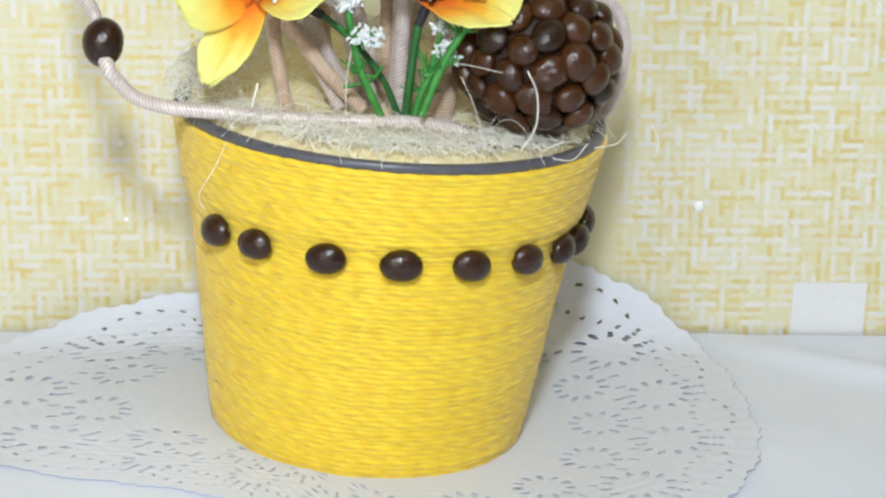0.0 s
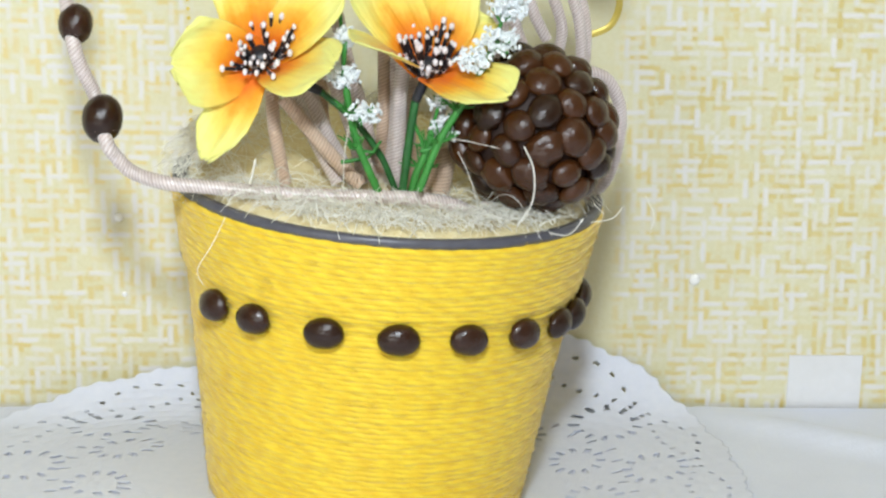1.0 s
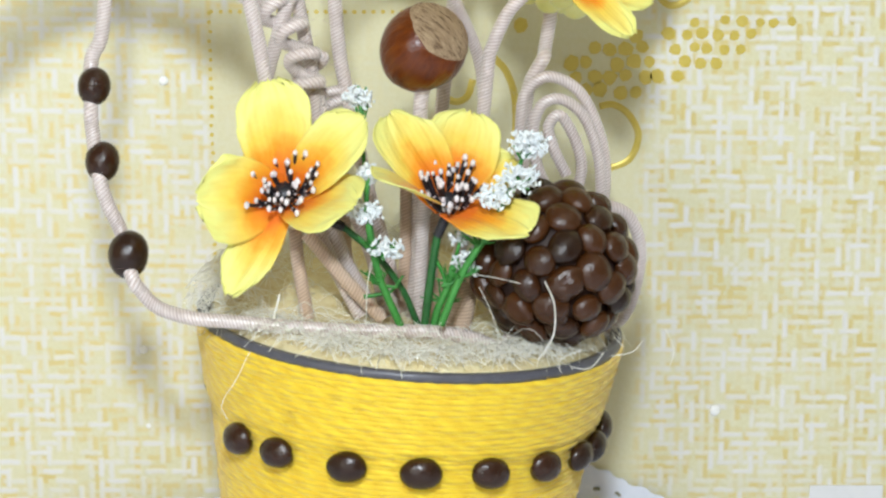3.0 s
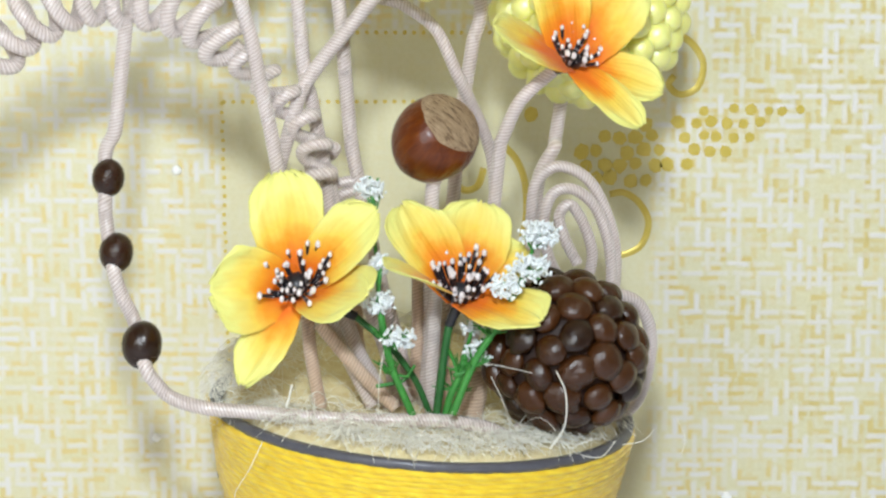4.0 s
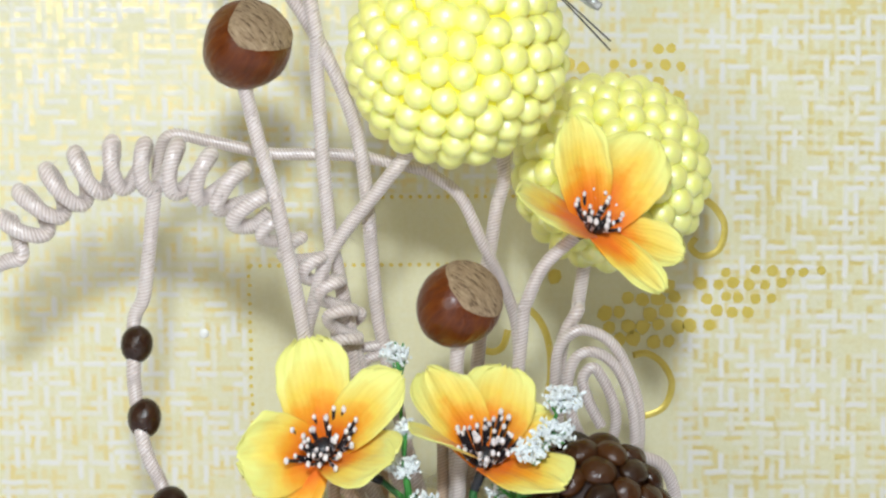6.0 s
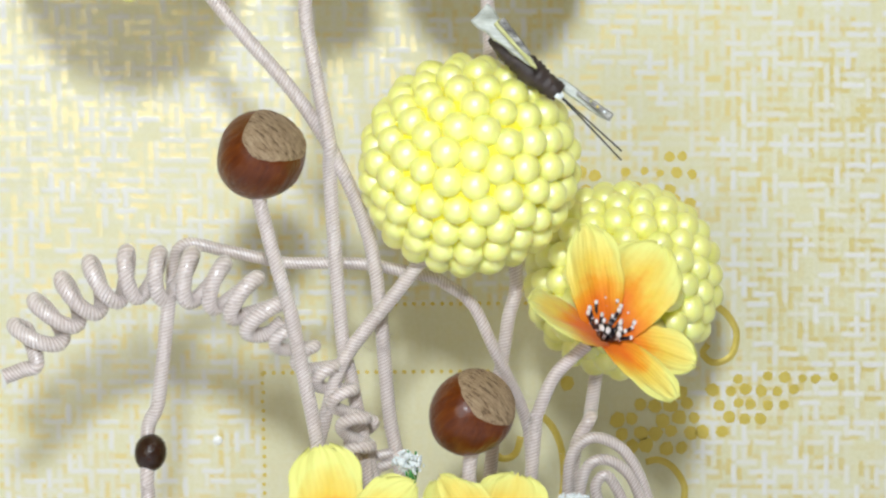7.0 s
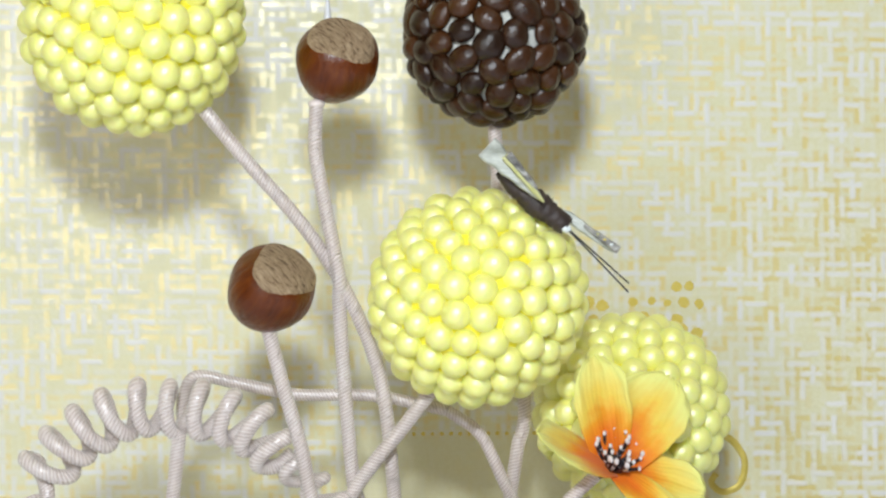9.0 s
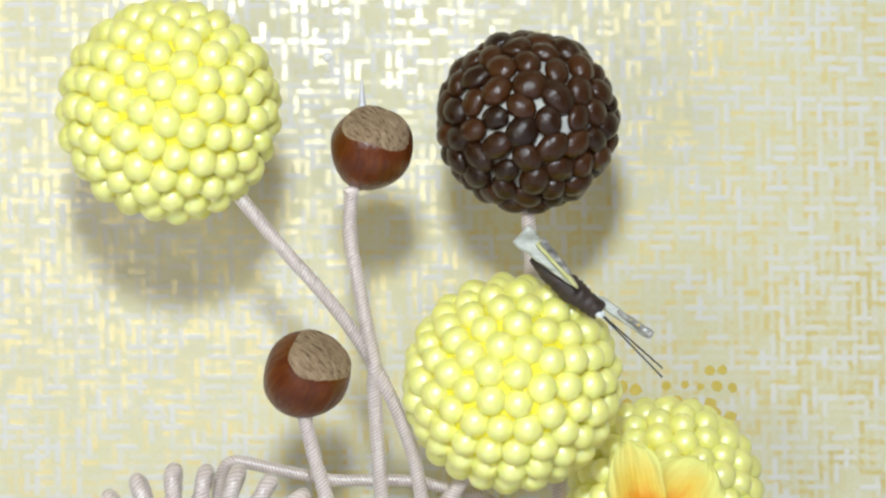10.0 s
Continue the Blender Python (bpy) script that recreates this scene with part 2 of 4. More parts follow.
M_TWINE = twine_material("beige_twine", (0.62, 0.49, 0.435), (0.93, 0.825, 0.785), 1250.0, -5.0, 0.45, 1.6, 0.2, 0.3, along=420.0, satin=0.85)
# Twine with the warm shade under the flowers put into its colour.
M_TWINE_WARM = twine_material("warm_shade_twine", (0.54, 0.35, 0.22), (0.86, 0.66, 0.50), 1250.0, -5.0, 0.5, 1.6, 0.16, 0.3, along=420.0, satin=0.4)
M_RIM = plain("grey_plastic", (0.07, 0.07, 0.085), (0.11, 0.11, 0.13), 0.35, 400)
M_BEAN = plain("roasted_bean", (0.008, 0.003, 0.0018), (0.070, 0.022, 0.0045), 0.27, 2.2, 0.14, 0.02, spread=0.55)
M_BEAN_DARK = plain("dark_roasted_bean", (0.010, 0.004, 0.002), (0.045, 0.015, 0.006), 0.25, 2.2, 0.12, 0.02, spread=0.4)
for m in (M_BEAN, M_BEAN_DARK):
    m.node_tree.nodes["Principled BSDF"].inputs["Specular IOR Level"].default_value = 0.5
M_CORE = plain("pale_core", (0.5, 0.5, 0.45), (0.7, 0.7, 0.64), 0.7, 300)
M_CORE_DARK = plain("brown_core", (0.02, 0.01, 0.008), (0.04, 0.02, 0.014), 0.6, 300)
M_BEAD = plain("yellow_pearl", (0.99, 0.935, 0.22), (0.99, 0.95, 0.29), 0.4, 1.2, 0.02, 0.01)
M_BEAD.node_tree.nodes["Principled BSDF"].inputs["Specular IOR Level"].default_value = 1.0
for key, value in (("Roughness", 0.5), ("Coat Weight", 1.0), ("Coat Roughness", 0.44), ("Coat IOR", 2.2), ("Subsurface Weight", 0.75), ("Subsurface Scale", 0.003), ("Subsurface Radius", (1.0, 0.9, 0.3))):
    M_BEAD.node_tree.nodes["Principled BSDF"].inputs[key].default_value = value
M_CORE_YELLOW = plain("yellow_core", (0.80, 0.72, 0.04), (0.86, 0.78, 0.06), 0.6, 200)
M_NUT, M_SCAR, M_PETAL = nut_material(), scar_material(), petal_material()
M_GREEN = plain("green_plastic", (0.010, 0.075, 0.016), (0.03, 0.16, 0.035), 0.45, 300)
M_LEAF = plain("bright_green_plastic", (0.02, 0.16, 0.02), (0.07, 0.33, 0.06), 0.5, 300)
M_BLACK = plain("black_stamen", (0.008, 0.008, 0.011), (0.03, 0.028, 0.035), 0.4, 900)
M_WHITE = plain("white_grain", (0.68, 0.74, 0.74), (0.87, 0.9, 0.92), 0.6, 900)
M_TIP = plain("pollen_tip", (0.60, 0.52, 0.52), (0.90, 0.85, 0.86), 0.5, 900)
M_SISAL = plain("pale_sisal", (0.88, 0.85, 0.70), (0.96, 0.95, 0.90), 0.35, 300, spread=0.0)
M_STRAW = plain("straw_mat", (0.70, 0.56, 0.25), (0.90, 0.83, 0.56), 0.7, 260, 0.8, 0.001)
M_BODY = plain("brown_plush", (0.018, 0.011, 0.009), (0.065, 0.043, 0.036), 0.55, 500, 0.5, 0.0005)
M_FEATHER = plain("pale_feather", (0.26, 0.27, 0.22), (0.74, 0.76, 0.70), 0.5, 420, 0.5, 0.0006)
M_FEATHER_YELLOW = plain("yellowish_feather", (0.50, 0.50, 0.16), (0.68, 0.66, 0.36), 0.5, 400)
M_MOTTLE = plain("mottled_wing_edge", (0.02, 0.016, 0.016), (0.62, 0.60, 0.55), 0.5, 620, 0.4, 0.0004)
for wing_paint in (M_FEATHER, M_MOTTLE):
    for knot in wing_paint.node_tree.nodes:
        if knot.bl_idname == "ShaderNodeMapping":
            # barbs run aslant along the wing
            knot.inputs["Rotation"].default_value = (0.0, 0.75, 0.0)
            knot.inputs["Scale"].default_value = (0.12 if wing_paint is M_FEATHER else 0.5, 1.0, 1.0)
M_GLUE = plain("milky_glue", (0.62, 0.62, 0.66), (0.72, 0.72, 0.76), 0.4, 300)
M_GLUE.node_tree.nodes["Principled BSDF"].inputs["Transmission Weight"].default_value = 0.0
# Near-white colour that stands for the glints on the wallpaper.
M_SPARK = plain("white_glint", (0.9, 0.9, 0.88), (0.95, 0.95, 0.93), 0.2, 300, coat=0.5)

# ---- mesh tools (lengths in millimetres, meshes in metres) ----
MM = 0.001


def V(p):
    return Vector(p) * MM


def smooth(bm):
    for f in bm.faces:
        f.smooth = True


def part(name, bm, mat, parent=None, label="", place=None):
    """Links a bmesh as one mesh object under a thing or a part."""
    me = bpy.data.meshes.new(name)
    bm.to_mesh(me)
    bm.free()
    for one in mat if isinstance(mat, (list, tuple)) else [mat]:
        me.materials.append(one)
    return shared(name, me, parent, label, place)


def shared(name, me, parent=None, label="", place=None):
    ob = new(name, me)
    if parent is not None:
        ob.parent = parent
    if place is not None:
        ob.matrix_basis = place
    if label:
        ob["label"] = label
    return ob


def thing(name, label, category, at=(0, 0, 0), group="", kind=""):
    ob = new(name)
    ob.empty_display_size = 0.01
    ob.location = V(at)
    return tagged(ob, label, category, group, kind)


def rel(points, at):
    return [tuple(a - b for a, b in zip(p, at)) for p in points]


def curve_through(points, step):
    """A smooth line through the points, resampled at even steps (Catmull-Rom)."""
    p = [Vector(q) for q in points]
    p = [2 * p[0] - p[1]] + p + [2 * p[-1] - p[-2]]
    line = []
    for i in range(1, len(p) - 2):
        n = max(2, int((p[i + 1] - p[i]).length / step * 2))
        for k in range(n):
            t = k / n
            line.append(0.5 * (2 * p[i] + (p[i + 1] - p[i - 1]) * t + (2 * p[i - 1] - 5 * p[i] + 4 * p[i + 1] - p[i + 2]) * t * t + (3 * p[i] - p[i - 1] - 3 * p[i + 1] + p[i + 2]) * t ** 3))
    line.append(p[-2])
    out, left = [line[0]], step
    for a, b in zip(line, line[1:]):
        d = (b - a).length
        while d >= left:
            a = a + (b - a) * (left / d)
            out.append(a)
            d, left = (b - a).length, step
        left -= d
    if (out[-1] - line[-1]).length > step * 0.3:
        out.append(line[-1])
    return out


def tube(bm, points, radius, step=0.3, sides=10, pitch=0.0, ridge=0.0, taper=1.0, closed=False, cap=True):
    """Adds a cord along the points; pitch and ridge give the turns of thread wound round it."""
    line = curve_through(points, step) if not closed else [Vector(p) for p in points]
    uv = bm.loops.layers.uv.verify()
    n = len(line)
    up = Vector((0.31, 0.23, 0.92))
    rings, s = [], 0.0
    for i, p in enumerate(line):
        a, b = (line[i - 1], line[(i + 1) % n]) if closed else (line[max(i - 1, 0)], line[min(i + 1, n - 1)])
        tangent = (b - a).normalized()
        up = (up - tangent * up.dot(tangent)).normalized()
        side = tangent.cross(up)
        if i:
            s += (p - line[i - 1]).length
        ring = []
        for k in range(sides):
            th = 2 * math.pi * k / sides
            r = radius * (1 + (taper - 1) * i / max(1, n - 1))
            if pitch:
                r += ridge * math.cos(2 * math.pi * s / pitch - 3 * th) + ridge * 0.8 * noise.noise((p.x * 0.9 + k, p.y * 0.9, p.z * 0.9))
            ring.append(bm.verts.new((p + (up * math.cos(th) + side * math.sin(th)) * r) * MM))
        rings.append((ring, s * MM))
    pairs = list(zip(rings, rings[1:]))
    if closed:
        pairs.append((rings[-1], (rings[0][0], (s + (line[0] - line[-1]).length) * MM)))
    for (r0, s0), (r1, s1) in pairs:
        for k in range(sides):
            j = (k + 1) % sides
            f = bm.faces.new((r0[k], r0[j], r1[j], r1[k]))
            f.smooth = True
            for loop, co in zip(f.loops, ((s0, k), (s0, k + 1), (s1, k + 1), (s1, k))):
                loop[uv].uv = (co[0], co[1] / sides)
    if cap and not closed:
        bm.faces.new(rings[0][0][::-1])
        bm.faces.new(rings[-1][0])


CORDS = []


def cord(name, points, parent, mat=None, radius=1.6, label="", pitch=0.9, ridge=0.02):
    bm = bmesh.new()
    tube(bm, points, radius, 0.2, 14, pitch, ridge)
    CORDS.append(([Vector(p) + Vector(parent.location) / MM for p in points], radius))
    return part(name, bm, mat or M_TWINE, parent, label)


def lathe(bm, profile, segments=96, close=True):
    rings = []
    for r, z in profile:
        rings.append([bm.verts.new((r * MM * math.cos(2 * math.pi * k / segments), r * MM * math.sin(2 * math.pi * k / segments), z * MM)) for k in range(segments)])
    for a, b in zip(rings, rings[1:]):
        for k in range(segments):
            j = (k + 1) % segments
            bm.faces.new((a[k], a[j], b[j], b[k])).smooth = True
    if close:
        bm.faces.new(rings[0][::-1])
        bm.faces.new(rings[-1])


def box(bm, lo, hi):
    m = Matrix.Translation((Vector(lo) + Vector(hi)) / 2) @ Matrix.Diagonal((*(Vector(hi) - Vector(lo)), 1))
    bmesh.ops.create_cube(bm, size=1, matrix=m)


def ball(bm, at, r, sub=2, squash=(1, 1, 1)):
    made = bmesh.ops.create_icosphere(bm, subdivisions=sub, radius=r * MM, matrix=Matrix.Translation(V(at)) @ Matrix.Diagonal((*squash, 1)))
    for v in made["verts"]:
        for f in v.link_faces:
            f.smooth = True


def facing(at, out, spin=0.0, size=(1, 1, 1)):
    """The pose at a place (metres) whose local z points along out, turned by spin round it."""
    q = Vector(out).to_track_quat("Z", "Y").to_matrix().to_4x4()
    return Matrix.Translation(at) @ q @ Matrix.Rotation(spin, 4, "Z") @ Matrix.Diagonal((*size, 1))


# ---- the room ----
def slab(name, lo, hi, mat, label, category):
    bm = bmesh.new()
    box(bm, lo, hi)
    return tagged(part(name, bm, mat), label, category, kind="structure")


slab("wall_north", (-0.95, 0.0, -0.76), (0.95, 0.1, 1.45), M_WALL, "cream wallpaper wall with woven white and gold strokes", "wall")
# The other sides are never in view; added to bounce light back.
slab("wall_south", (-0.95, -1.6, -0.76), (0.95, -1.5, 1.45), M_PLASTER, "unseen plain pale plaster wall added to close the room", "wall")
slab("wall_east", (0.95, -1.6, -0.76), (1.05, 0.1, 1.45), M_PLASTER, "unseen plain pale plaster wall added to close the room", "wall")
slab("wall_west", (-1.05, -1.6, -0.76), (-0.95, 0.1, 1.45), M_PLASTER, "unseen plain pale plaster wall added to close the room", "wall")
slab("floor", (-1.05, -1.6, -0.86), (1.05, 0.1, -0.76), M_FLOOR, "unseen brown wooden floor added to close the room", "floor")
slab("ceiling", (-1.05, -1.6, 1.45), (1.05, 0.1, 1.55), M_PLASTER, "unseen plain white ceiling added to close the room", "ceiling")

table = thing("table", "brown wooden table under a white cloth", "table", (0, -300, -760))
bm = bmesh.new()
box(bm, (-0.5, -0.27, 0.72), (0.5, 0.295, 0.745))
part("tabletop", bm, M_TABLE, table)
for sx in (-0.46, 0.46):
    for sy in (-0.23, 0.25):
        bm = bmesh.new()
        box(bm, (sx - 0.025, sy - 0.025, 0.0), (sx + 0.025, sy + 0.025, 0.72))
        part("leg", bm, M_TABLE, table)

LEAN = math.radians(3.3)


def bed(x, y):
    """Height in metres of the cloth under the pot, which stands a little aslant."""
    r = math.hypot(x, y + 0.064)
    k = min(1.0, max(0.0, (0.085 - r) / 0.045))
    return -math.tan(LEAN) * x * k * k * (3 - 2 * k)


def cloth():
    bm = bmesh.new()
    nx, ny = 320, 190
    grid = []
    for j in range(ny + 1):
        y = -0.56 + 0.558 * j / ny
        row = []
        for i in range(nx + 1):
            x = -0.48 + 0.96 * i / nx
            z = bed(x, y) - 0.0003 + 0.0001 * noise.noise((x * 14, y * 22, 0.3))
            far = max(0.0, math.hypot(x, y + 0.06) - 0.085)
            z += min(1, far * 30) * (0.0022 * noise.noise((x * 9 + y * 16, y * 5, 2.0)) - 0.001)
            fold = (y + 0.010 + 0.62 * (x - 0.098)) / 0.006
            if x > 0.09:
                z += 0.0030 * math.exp(-fold * fold) * min(1, (x - 0.09) * 40)
            row.append(bm.verts.new((x, y, z)))
        grid.append(row)
    for a, b in zip(grid, grid[1:]):
        for i in range(nx):
            bm.faces.new((a[i], a[i + 1], b[i + 1], b[i])).smooth = True
    ob = part("tablecloth", bm, M_CLOTH)
    tagged(ob, "smooth white satin tablecloth with soft folds on the table", "tablecloth")
    return ob


cloth()


# ---- print on the wallpaper ----
def on_wall(x, z):
    """The paper hangs a little out of plumb."""
    return 4.65 + 1.004 * x - 0.0235 * z, 0.1 + 0.011 * x + z


def dot_print():
    """Gold honeycomb flecks, loops and dotted lines printed on the wallpaper."""
    rng = random.Random(4)

    def fleck(bm, x, z, r, sides=7):
        x, z = on_wall(x, z)
        turn = rng.random() * 6.28
        ring = []
        for k in range(sides):
            a = turn + 2 * math.pi * k / sides
            rr = r * rng.uniform(0.86, 1.12)
            ring.append(bm.verts.new(V((x + rr * math.cos(a), -0.25, z + rr * math.sin(a)))))
        f = bm.faces.new(ring)
        if f.normal.y > 0:
            f.normal_flip()
        low = bmesh.ops.extrude_face_region(bm, geom=[f])
        bmesh.ops.translate(bm, vec=(0, 0.0003, 0), verts=[g for g in low["geom"] if isinstance(g, bmesh.types.BMVert)])

    bm = bmesh.new()
    step = 4.2
    for j in range(-6, 12):
        for i in range(-4, 18):
            x = 50 + i * step + (j % 2) * step / 2 + rng.uniform(-0.6, 0.6)
            z = 119 + j * step * 0.87 + rng.uniform(-0.6, 0.6)
            # a swarm that rises to the right and thins out
            u = (x - 47) / 57
            mid = 122 + 15 * u
            half = 7.5 * math.sin(math.pi * min(1, max(0, 0.25 + u * 0.75))) + 0.6
            if -0.02 < u < 1.0 and abs(z - mid) < half and rng.random() < 0.86:
                fleck(bm, x, z, (2.1 - 0.85 * u) * rng.uniform(0.8, 1.1))
    fleck(bm, 33, 136, 2.0)
    tagged(part("honeycomb_print", bm, M_GOLD), "gold honeycomb flecks printed on the cream wallpaper", "print", kind="stuff")
    bm = bmesh.new()
    for j in range(4):
        for i in range(8):
            x, z = 37 + i * 4.1 + (j % 2) * 2 + rng.uniform(-0.7, 0.7), 183 + j * 3.8 + rng.uniform(-0.6, 0.6)
            if rng.random() < 0.7:
                fleck(bm, x, z, rng.uniform(1.0, 1.9))
    tagged(part("honeycomb_print", bm, M_GOLD), "small gold honeycomb flecks printed on the wallpaper", "print", kind="stuff")
    for name, line in (("loop_print", [(53.5, 115), (57, 115.5), (61, 113), (63.7, 107.6), (61.8, 101.5), (57, 99), (53, 99.5)]), ("loop_print", [(70, 157), (74.5, 154), (77.3, 149), (76, 143), (71.5, 141), (68.5, 143.5), (70, 146)]), ("loop_print", [(26, 128), (29.5, 124), (31.6, 118), (32, 110), (31, 104)]), ("loop_print", [(21, 122), (19.5, 117.5), (16.3, 116.2), (13.5, 118)]), ("loop_print", [(43.5, 146), (42.0, 140), (40.6, 133)])):
        bm = bmesh.new()
        tube(bm, [(on_wall(x, z)[0], 1.3, on_wall(x, z)[1]) for x, z in line], 1.6, 0.8, 16)
        tagged(part(name, bm, M_GOLD), "curved gold loop printed on the cream wallpaper", "print", kind="structure")
    bm = bmesh.new()
    for k in range(46):
        fleck(bm, -45.5 + rng.uniform(-0.2, 0.2), 139 - 2.4 * k, 0.55, 6)
    for k in range(26):
        fleck(bm, -45 + 2.4 * k, 139.3, 0.6, 6)
    for k in range(32):
        fleck(bm, -11 + 2.4 * k, 157, 0.6, 6)
    tagged(part("dotted_border_print", bm, M_GOLD), "fine dotted gold border printed on the wallpaper", "print", kind="stuff")


dot_print()
# Bright glints on the paper, modelled as small white beads.
for x, z, r in ((-64.7, 51, 1.1), (85.4, 33, 1.35), (-64, 30.2, 0.65), (-57.4, 121.8, 1.15), (-37.4, 277, 1.1)):
    bm = bmesh.new()
    x, z = on_wall(x, z)
    ball(bm, (x, -0.3, z), r * 1.1, 3, (1, 0.5, 1))
    tagged(part("sequin", bm, M_SPARK), "tiny round white bead standing for a glint on the wallpaper", "sequin", "glints on the wall")
bm = bmesh.new()
box(bm, V((116.5, -0.5, -3)), V((136.5, 0.0, 13.0)))
tagged(part("wall_patch", bm, M_TAG), "small square whitish patch on the wallpaper", "patch", kind="structure")


# ---- the doily ----
def doily():
    """A round paper doily: scalloped rim, punched lace, bent up where it meets the wall."""
    n_r, n_a = 150, 1440
    r0 = 34.0
    rows = []
    theta = np.arange(n_a) * 2 * np.pi / n_a
    verts, keep = [], []
    frac = np.linspace(0, 1, n_r + 1)
    # rounder in front, squarer where it is pressed to the wall
    power = np.where(np.sin(theta) > 0, np.where(np.cos(theta) > 0, 3.5, 2.9), 2.1)
    deep = 69.2 + 5.2 * np.tanh(6 * np.cos(theta))
    R = (np.abs(np.cos(theta) / np.where(np.cos(theta) > 0, 93.0, 106.0)) ** power + np.abs(np.sin(theta) / deep) ** power) ** (-1 / power)
    R = np.where(np.sin(theta) < 0, R + 14 * np.sin(theta) ** 2, R)
    R = np.where((np.sin(theta) < 0) & (np.cos(theta) < 0), R - 42 * np.abs(np.sin(theta)) * np.abs(np.cos(theta)) ** 0.8, R)
    scallop = 1 + 0.014 * np.abs(np.sin(theta * 16)) + 0.004 * np.sin(theta * 120)
    for q in frac:
        rows.append(r0 + (R * scallop - r0) * q)
    rows = np.array(rows)

    def holes(r, a):
        """True where the paper is punched through."""
        out = np.zeros_like(r, bool)

        def ring(radius, count, lr, la, phase=0.0, wobble=0.0, k=16):
            rr = radius + wobble * np.cos(k * a)
            ph = ((a * count / (2 * np.pi) + phase) % 1.0) - 0.5
            return ((r - rr) / lr) ** 2 + (ph * 2 * np.pi / count * r / la) ** 2 < 1

        # arches of small cuts along the rim, then two belts of rosettes and the dashes between them
        out |= ring(88.6, 112, 0.55, 0.75, 0.5, 2.3)
        out |= ring(83.0, 128, 0.75, 0.5, 0.0, -2.0)
        for count, radius, size, petals in ((16, 75.0, 7.6, 12), (16, 57.5, 6.2, 11)):
            ph = ((a * count / (2 * np.pi) + (0.5 if radius < 70 else 0)) % 1.0) - 0.5
            x, y = ph * 2 * np.pi / count * r, r - radius
            d, g = np.hypot(x, y), np.arctan2(y, x)
            spokes = np.abs(((g * petals / (2 * np.pi)) % 1.0) - 0.5) * 2 * np.pi / petals * np.maximum(d, 0.1)
            out |= (np.abs(d - size) < 1.2) & (spokes < 0.62)
        out |= ring(66.3, 64, 1.5, 0.42, 0.25, 1.2)
        return out

    def emboss(r, a):
        d = np.abs(r - 78) < 12
        return 0.10 * np.cos(r * 1.5) * np.cos(a * 48) * d + 0.05 * np.sin(a * 96) * (r > 84) + 0.08 * np.cos(r * 2.4) * (np.abs(r - 56) < 7) * np.cos(a * 60)

    bend, start = 22.0, -22.8
    for q in range(n_r + 1):
        r = rows[q]
        x, y = r * np.cos(theta), r * np.sin(theta) - 63.0
        lift = 0.25 + emboss(r * 95 / R, theta) + 0.08 * (1 + np.sin(3 * theta + 0.6)) * np.clip((r - 50) / 40, 0, 1)
        over = np.maximum(0, y - start)
        ang = np.minimum(over / bend, np.pi * 0.5)
        yy = np.where(over > 0, start + bend * np.sin(ang), y)
        zz = np.where(over > 0, bend * (1 - np.cos(ang)) + np.maximum(0, over - bend * np.pi / 2), 0.0)
        yy = yy - lift * np.sin(ang) * 0.6
        zz = zz + lift * np.cos(ang)
        for i in range(n_a):
            verts.append((x[i] * MM, yy[i] * MM, zz[i] * MM + bed(x[i] * MM, yy[i] * MM)))
    faces = []
    for q in range(n_r):
        rc = (rows[q] + rows[q + 1]) / 2 * 95 / R
        cut = holes(rc, theta + np.pi / n_a)
        for i in range(n_a):
            if not cut[i]:
                j = (i + 1) % n_a
                faces.append((q * n_a + i, q * n_a + j, (q + 1) * n_a + j, (q + 1) * n_a + i))
    faces.append(tuple(range(n_a - 1, -1, -1)))
    me = bpy.data.meshes.new("doily")
    me.from_pydata(verts, [], faces)
    me.materials.append(M_PAPER)
    for p in me.polygons:
        p.use_smooth = True
    ob = new("doily", me)
    thick = ob.modifiers.new("paper", "SOLIDIFY")
    thick.thickness, thick.offset = 0.00018, 0
    tagged(ob, "round white paper lace doily bent up against the wall", "doily")


doily()

# ---- the pot ----
POT = (0, -64, 0)
pot = thing("flower_pot", "round pot wrapped in yellow yarn with a belt of coffee beans", "flower pot", POT)
pot.rotation_euler = (0, LEAN, 0)
PROFILE = ((35.3, 0.0), (36.6, 2.5), (44.2, 54.0), (44.9, 56.0), (46.0, 58.5), (49.2, 74.6))


def pot_radius(z):
    for (r0, z0), (r1, z1) in zip(PROFILE, PROFILE[1:]):
        if z <= z1:
            return r0 + (r1 - r0) * (z - z0) / (z1 - z0)
    return PROFILE[-1][0]


bm = bmesh.new()
lathe(bm, [(33, 0.3), (35.0, 2), (43.4, 55), (48.2, 75), (49.4, 75.2), (49.6, 76.9), (48.9, 77.4), (47.3, 77.2), (46.6, 73.5), (44.0, 60), (20, 60)])
part("shell", bm, M_RIM, pot, "thin dark grey plastic pot with a rolled rim")
rng = random.Random(11)
z = 0.8
while z < 74.6:
    pts = []
    ph = rng.random() * 9
    for k in range(220):
        a = 2 * math.pi * k / 220 + ph
        dz = 0.3 * noise.noise((math.cos(a) * 3 + ph, math.sin(a) * 3, z * 0.7)) + 0.16 * noise.noise((math.cos(a) * 11 + ph, math.sin(a) * 11, z))
        r = pot_radius(z) - 0.25 + 0.35 * noise.noise((math.cos(a) * 5, math.sin(a) * 5 + ph, z))
        pts.append((r * math.cos(a), r * math.sin(a), z + dz))
    bm = bmesh.new()
    tube(bm, pts, 1.0, sides=8, closed=True, pitch=rng.uniform(4.0, 6.0), ridge=0.09)
    part("yarn_strand", bm, M_YARN, pot)
    z += rng.uniform(1.12, 1.3)


